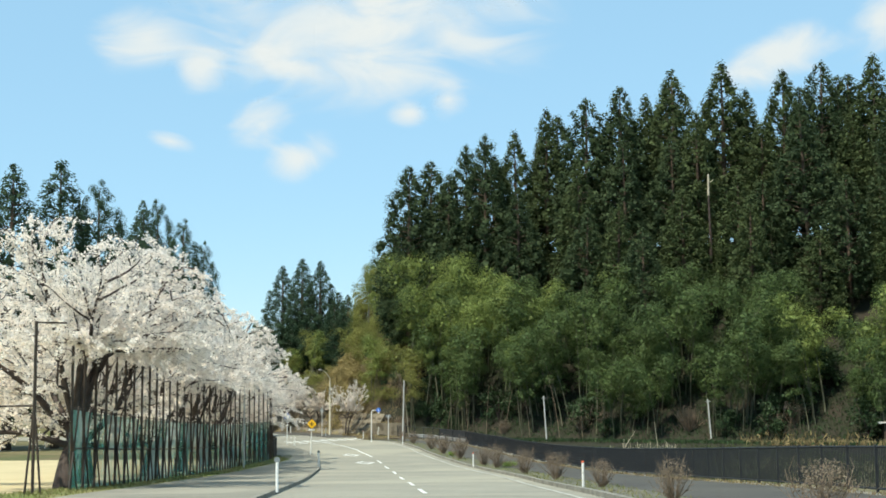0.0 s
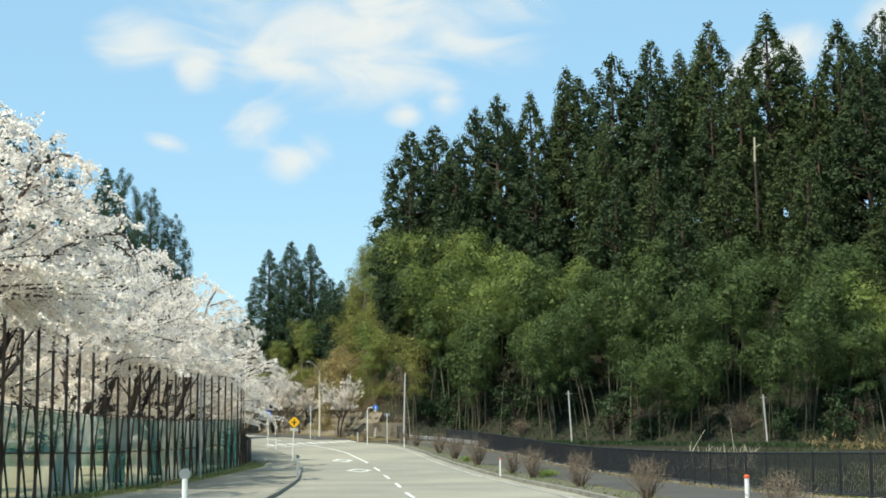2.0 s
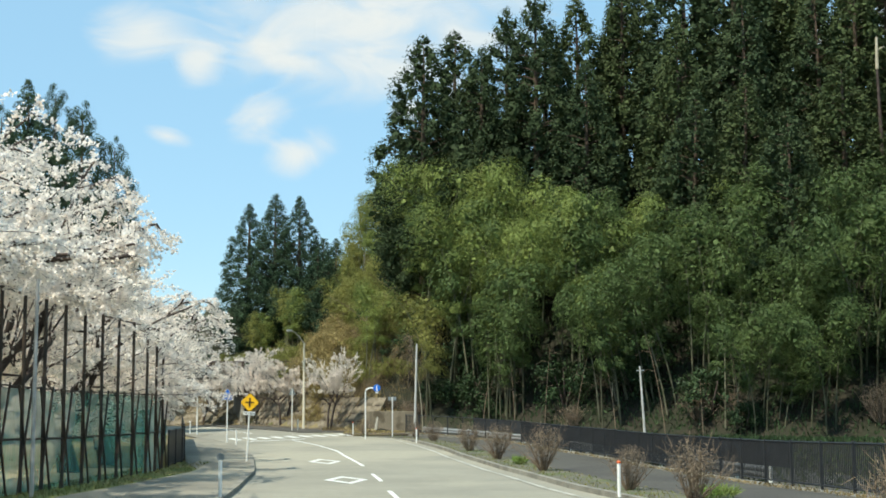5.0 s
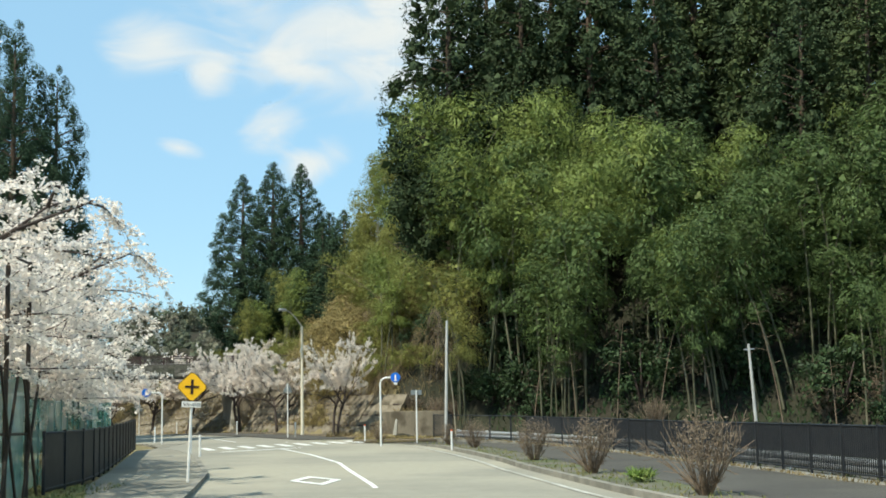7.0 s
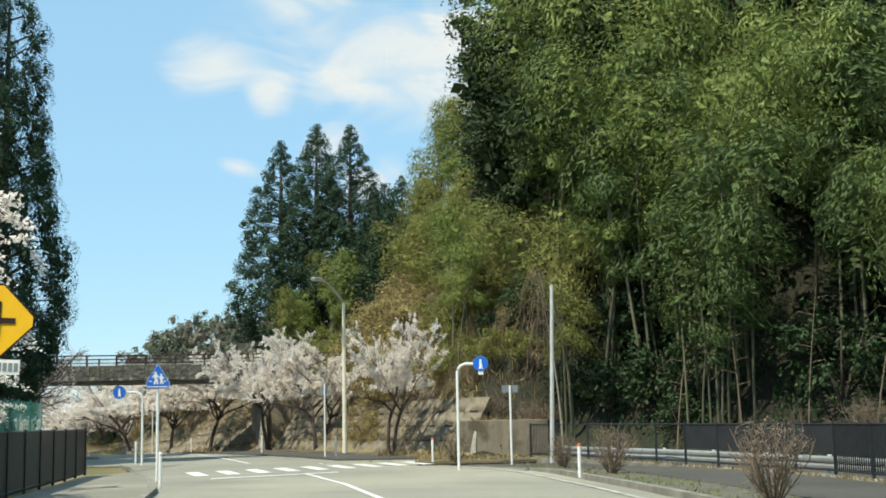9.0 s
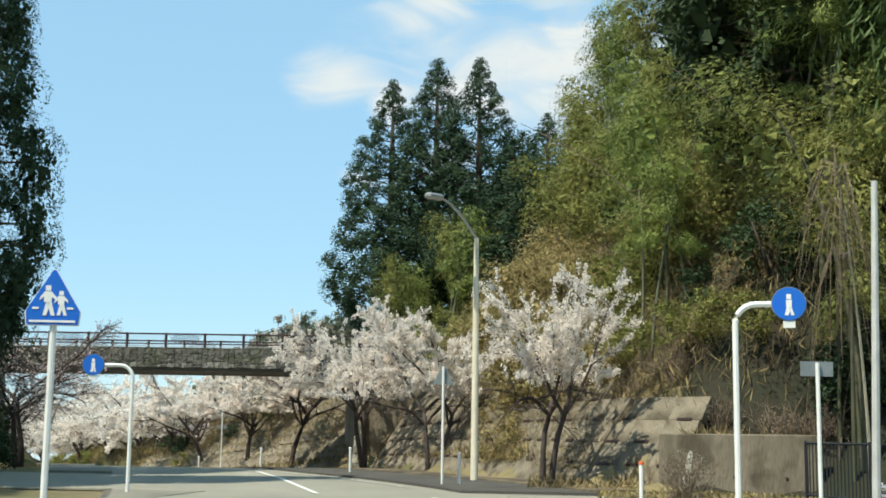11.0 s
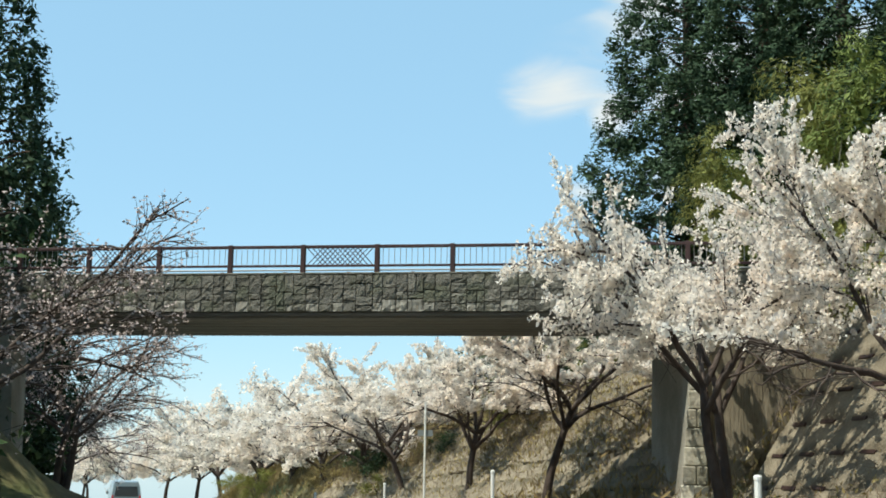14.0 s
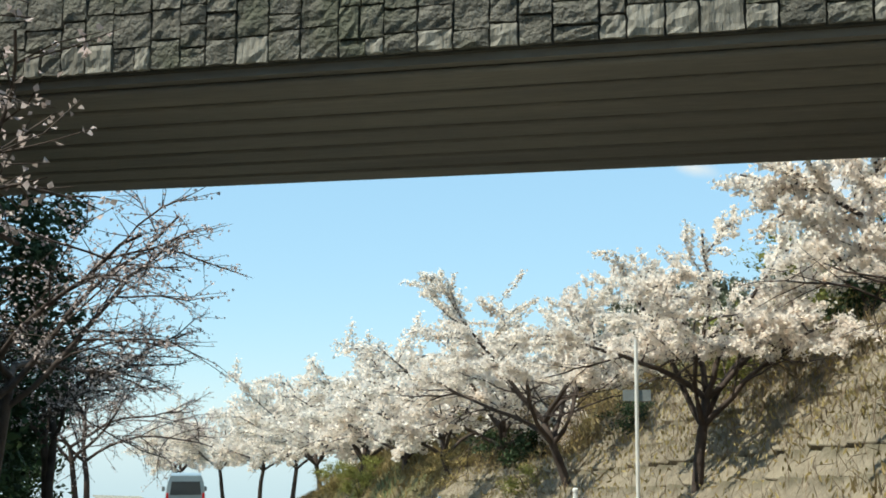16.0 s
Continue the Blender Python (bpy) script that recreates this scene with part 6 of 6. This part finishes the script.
def house():
    b = root("house", -43, 226, ground_y(226) - 0.3, 30, label="small pale house with a grey gabled roof beyond the cherry trees", category="house")
    g = Geo()
    g.box((0, 0, 2.0), (8, 6, 4.0))
    g.part("wall", PLASTER, b)
    g = Geo()
    g.add([(-4.5, -3.5, 3.9), (4.5, -3.5, 3.9), (4.5, 3.5, 3.9), (-4.5, 3.5, 3.9), (-4.5, 0, 5.8), (4.5, 0, 5.8)], [(0, 1, 5, 4), (2, 3, 4, 5), (0, 4, 3), (1, 2, 5), (3, 2, 1, 0)])
    g.part("roof", ROOF, b)
    for x in (-2.4, 0, 2.4):
        g = Geo()
        g.box((x, -3.02, 2.2), (1.2, 0.08, 1.1))
        g.part("window", CAR_GLASS, b)


house()


# ---- pale dead stems, cut branches and a shed at the edge of the wood ----
def dead_stem(x, y, length, lean_x, lean_y):
    z = height(x, y)
    b = root("dead_bamboo", x, y, z, 0, label="pale dead bamboo stem leaning at the edge of the wood", category="bamboo stem", group="dead bamboo stems")
    g = Geo()
    n = 7
    g.tube([(lean_x * f ** 1.5, lean_y * f ** 1.5, -0.2 + length * f - 0.12 * length * f ** 3 * abs(lean_x) / 4) for f in np.linspace(0, 1, n)], np.linspace(0.035, 0.01, n), 5)
    g.part("stem", TWIG, b)
    for k in range(5):
        f = 0.55 + 0.09 * k
        p = (lean_x * f ** 1.5, lean_y * f ** 1.5, length * f - 0.12 * length * f ** 3 * abs(lean_x) / 4 - 0.2)
        g = Geo()
        sg = -1 if k % 2 else 1
        g.tube([p, (p[0] + sg * 0.5, p[1] + 0.1, p[2] + 0.12), (p[0] + sg * 0.9, p[1] + 0.2, p[2] - 0.25)], (0.012, 0.008, 0.004), 3, False)
        g.part("side_branch", TWIG, b)


rng = random.Random(55)
for k in range(9):
    x = -4 + 22 * (k + rng.random()) / 9
    y = hill_foot(x) + rng.uniform(-1.2, 1.5)
    dead_stem(x, y, rng.uniform(3, 8), rng.uniform(-1.4, 1.4), rng.uniform(-1.0, 0.5))


def hanging_top(x, y, length, lean_x, lean_y, turn):
    """A dead bamboo bent over, its bare side twigs hanging in a fan from the top."""
    z = height(x, y)
    b = root("dead_bamboo", x, y, z, 0, label="bent dead bamboo with bare twigs hanging from its top", category="bamboo stem", group="dead bamboo stems")
    r = np.random.default_rng(turn)
    pts = [np.array((lean_x * f ** 2, lean_y * f ** 2, -0.2 + length * f)) for f in np.linspace(0, 1, 8)]
    g = Geo()
    g.tube(pts, np.linspace(0.045, 0.015, 8), 5)
    g.part("stem", PALE_TWIG, b)
    g = Geo()
    for k in range(46):
        p = pts[-1] * r.uniform(0.72, 1.0)
        a, d = r.uniform(0, 6.28), r.uniform(0.2, 0.9)
        L = r.uniform(0.9, 3.2)
        q = p + np.array((math.cos(a) * d, math.sin(a) * d, 0.1))
        g.tube([p, (p + q) / 2 + np.array((0, 0, 0.12)), q - np.array((0, 0, 0.3 * L)), q + np.array((math.cos(a) * 0.25, math.sin(a) * 0.25, -L))], (0.012, 0.01, 0.007, 0.003), 3, False)
    tagged(g.part("fine_branching", TWIG, b), kind="stuff")


hanging_top(-3.9, 139.2, 7.2, -0.9, -2.4, 5)
hanging_top(9.0, 136.0, 7.0, 0.8, -2.2, 6)
dead_stem(-6.6, 150, 6.5, -5.5, -1.0)
dead_stem(-4.0, 148, 5.0, -4.0, -1.5)


def cut_branches(x, y, turn):
    b = root("cut_branches", x, y, height(x, y), turn, label="heap of pale cut branches behind the fence", category="branches")
    rng = np.random.default_rng(int(x * 10))
    for k in range(34):
        a = rng.uniform(-1.1, 1.1)
        L = rng.uniform(0.7, 1.5) if k else 2.6
        p = np.array((rng.uniform(-1.3, 1.3), rng.uniform(-0.4, 0.4), 0.3))
        q = p + np.array((math.sin(a) * L * 0.7, rng.normal() * 0.2, math.cos(a) * L))
        g = Geo()
        g.tube([p, (p + q) / 2 + rng.normal(size=3) * 0.06, q], (0.028, 0.02, 0.01), 5)
        g.part("branch", PALE_TWIG, b)


cut_branches(12.2, 85, 0)
cut_branches(13.9, 85.6, 10)


def shed():
    b = root("shed", 41.5, 116, height(41.5, 116), -15, label="small timber shed with a pale sloping roof at the wood's edge", category="shed")
    g = Geo()
    g.box((0, 0, 1.1), (4, 3, 2.2))
    g.part("wall", BARK, b)
    g = Geo()
    g.add([(-2.4, -1.9, 2.0), (2.4, -1.9, 2.6), (2.4, 1.9, 2.6), (-2.4, 1.9, 2.0), (-2.4, -1.9, 2.1), (2.4, -1.9, 2.7), (2.4, 1.9, 2.7), (-2.4, 1.9, 2.1)], [(3, 2, 1, 0), (4, 5, 6, 7), (0, 1, 5, 4), (1, 2, 6, 5), (2, 3, 7, 6), (3, 0, 4, 7)])
    g.part("roof", PLASTER, b)


shed()


def on_bank(rng):
    x = rng.uniform(28, 46)
    y = hill_foot(x) + rng.uniform(-5, 1)
    return (x, y, height(x, y) + 0.25)


def on_field(rng):
    y = rng.uniform(50, 118)
    x = fence_right(y) + rng.uniform(0.6, 26)
    return (x, y, height(x, y) + 0.12)


def by_wood(rng):
    x = rng.uniform(-2, 50)
    y = hill_foot(x) + rng.uniform(-5, 8)
    return (x, y, height(x, y) + 0.25)


grass_cover("wood_edge_growth", 13000, by_wood, 0.35, BROADLEAF, "low dark growth along the foot of the wood", 20, slim=0.3)
grass_cover("dry_bank", 1000, on_bank, 0.7, DRY_GRASS, "tall dry grass in front of the wood", 14)
grass_cover("field_grass", 9000, on_field, 0.3, FIELD_GRASS, "rough grass darkened for shade behind the fence", 15)


def on_blocks(rng):
    y = 147.5 + 58.5 * rng.random() ** 1.6
    r = facing_off(y) + (rng.uniform(0.1, 7.5) if rng.random() < 0.6 else rng.uniform(2.0, 5.0))
    x = kerb_right(y) + r
    return (x - 0.25, y, height(x, y) + 0.62)


grass_cover("slope_leaves", 16000, on_blocks, 0.13, BROWN_LEAF, "dead leaves and runners over the block facing", 32, slim=0.4)
grass_cover("dead_vines", 20000, on_blocks, 0.55, TWIG, "dead brown vines hanging over the block facing", 16, slim=0.026)


def snag(x, y, z0, z1):
    b = root("dead_tree", x, y, height(x, y), 0, label="pale bare trunk of a dead tree among the cedars", category="tree")
    h = height(x, y)
    g = Geo()
    g.tube([(0, 0, -0.3), (0.1, 0, (z0 - h) * 0.6), (0, 0, z0 - h)], [0.2, 0.14, 0.1], 8)
    g.part("trunk", CHERRY_BARK, b)
    g = Geo()
    g.tube([(0, 0, z0 - h - 0.02), (0.04, 0, z1 - h)], [0.125, 0.09], 8)
    g.part("bare_top", PALE_TWIG, b)
    g = Geo()
    g.tube([(0, 0, z1 - h - 1.0), (0.6, 0, z1 - h - 0.7)], [0.06, 0.03], 5)
    g.part("stub", PALE_TWIG, b)


snag(29.6, 141.0, 22.2, 24.6)
snag(36.0, 139.5, 16.6, 18.2)
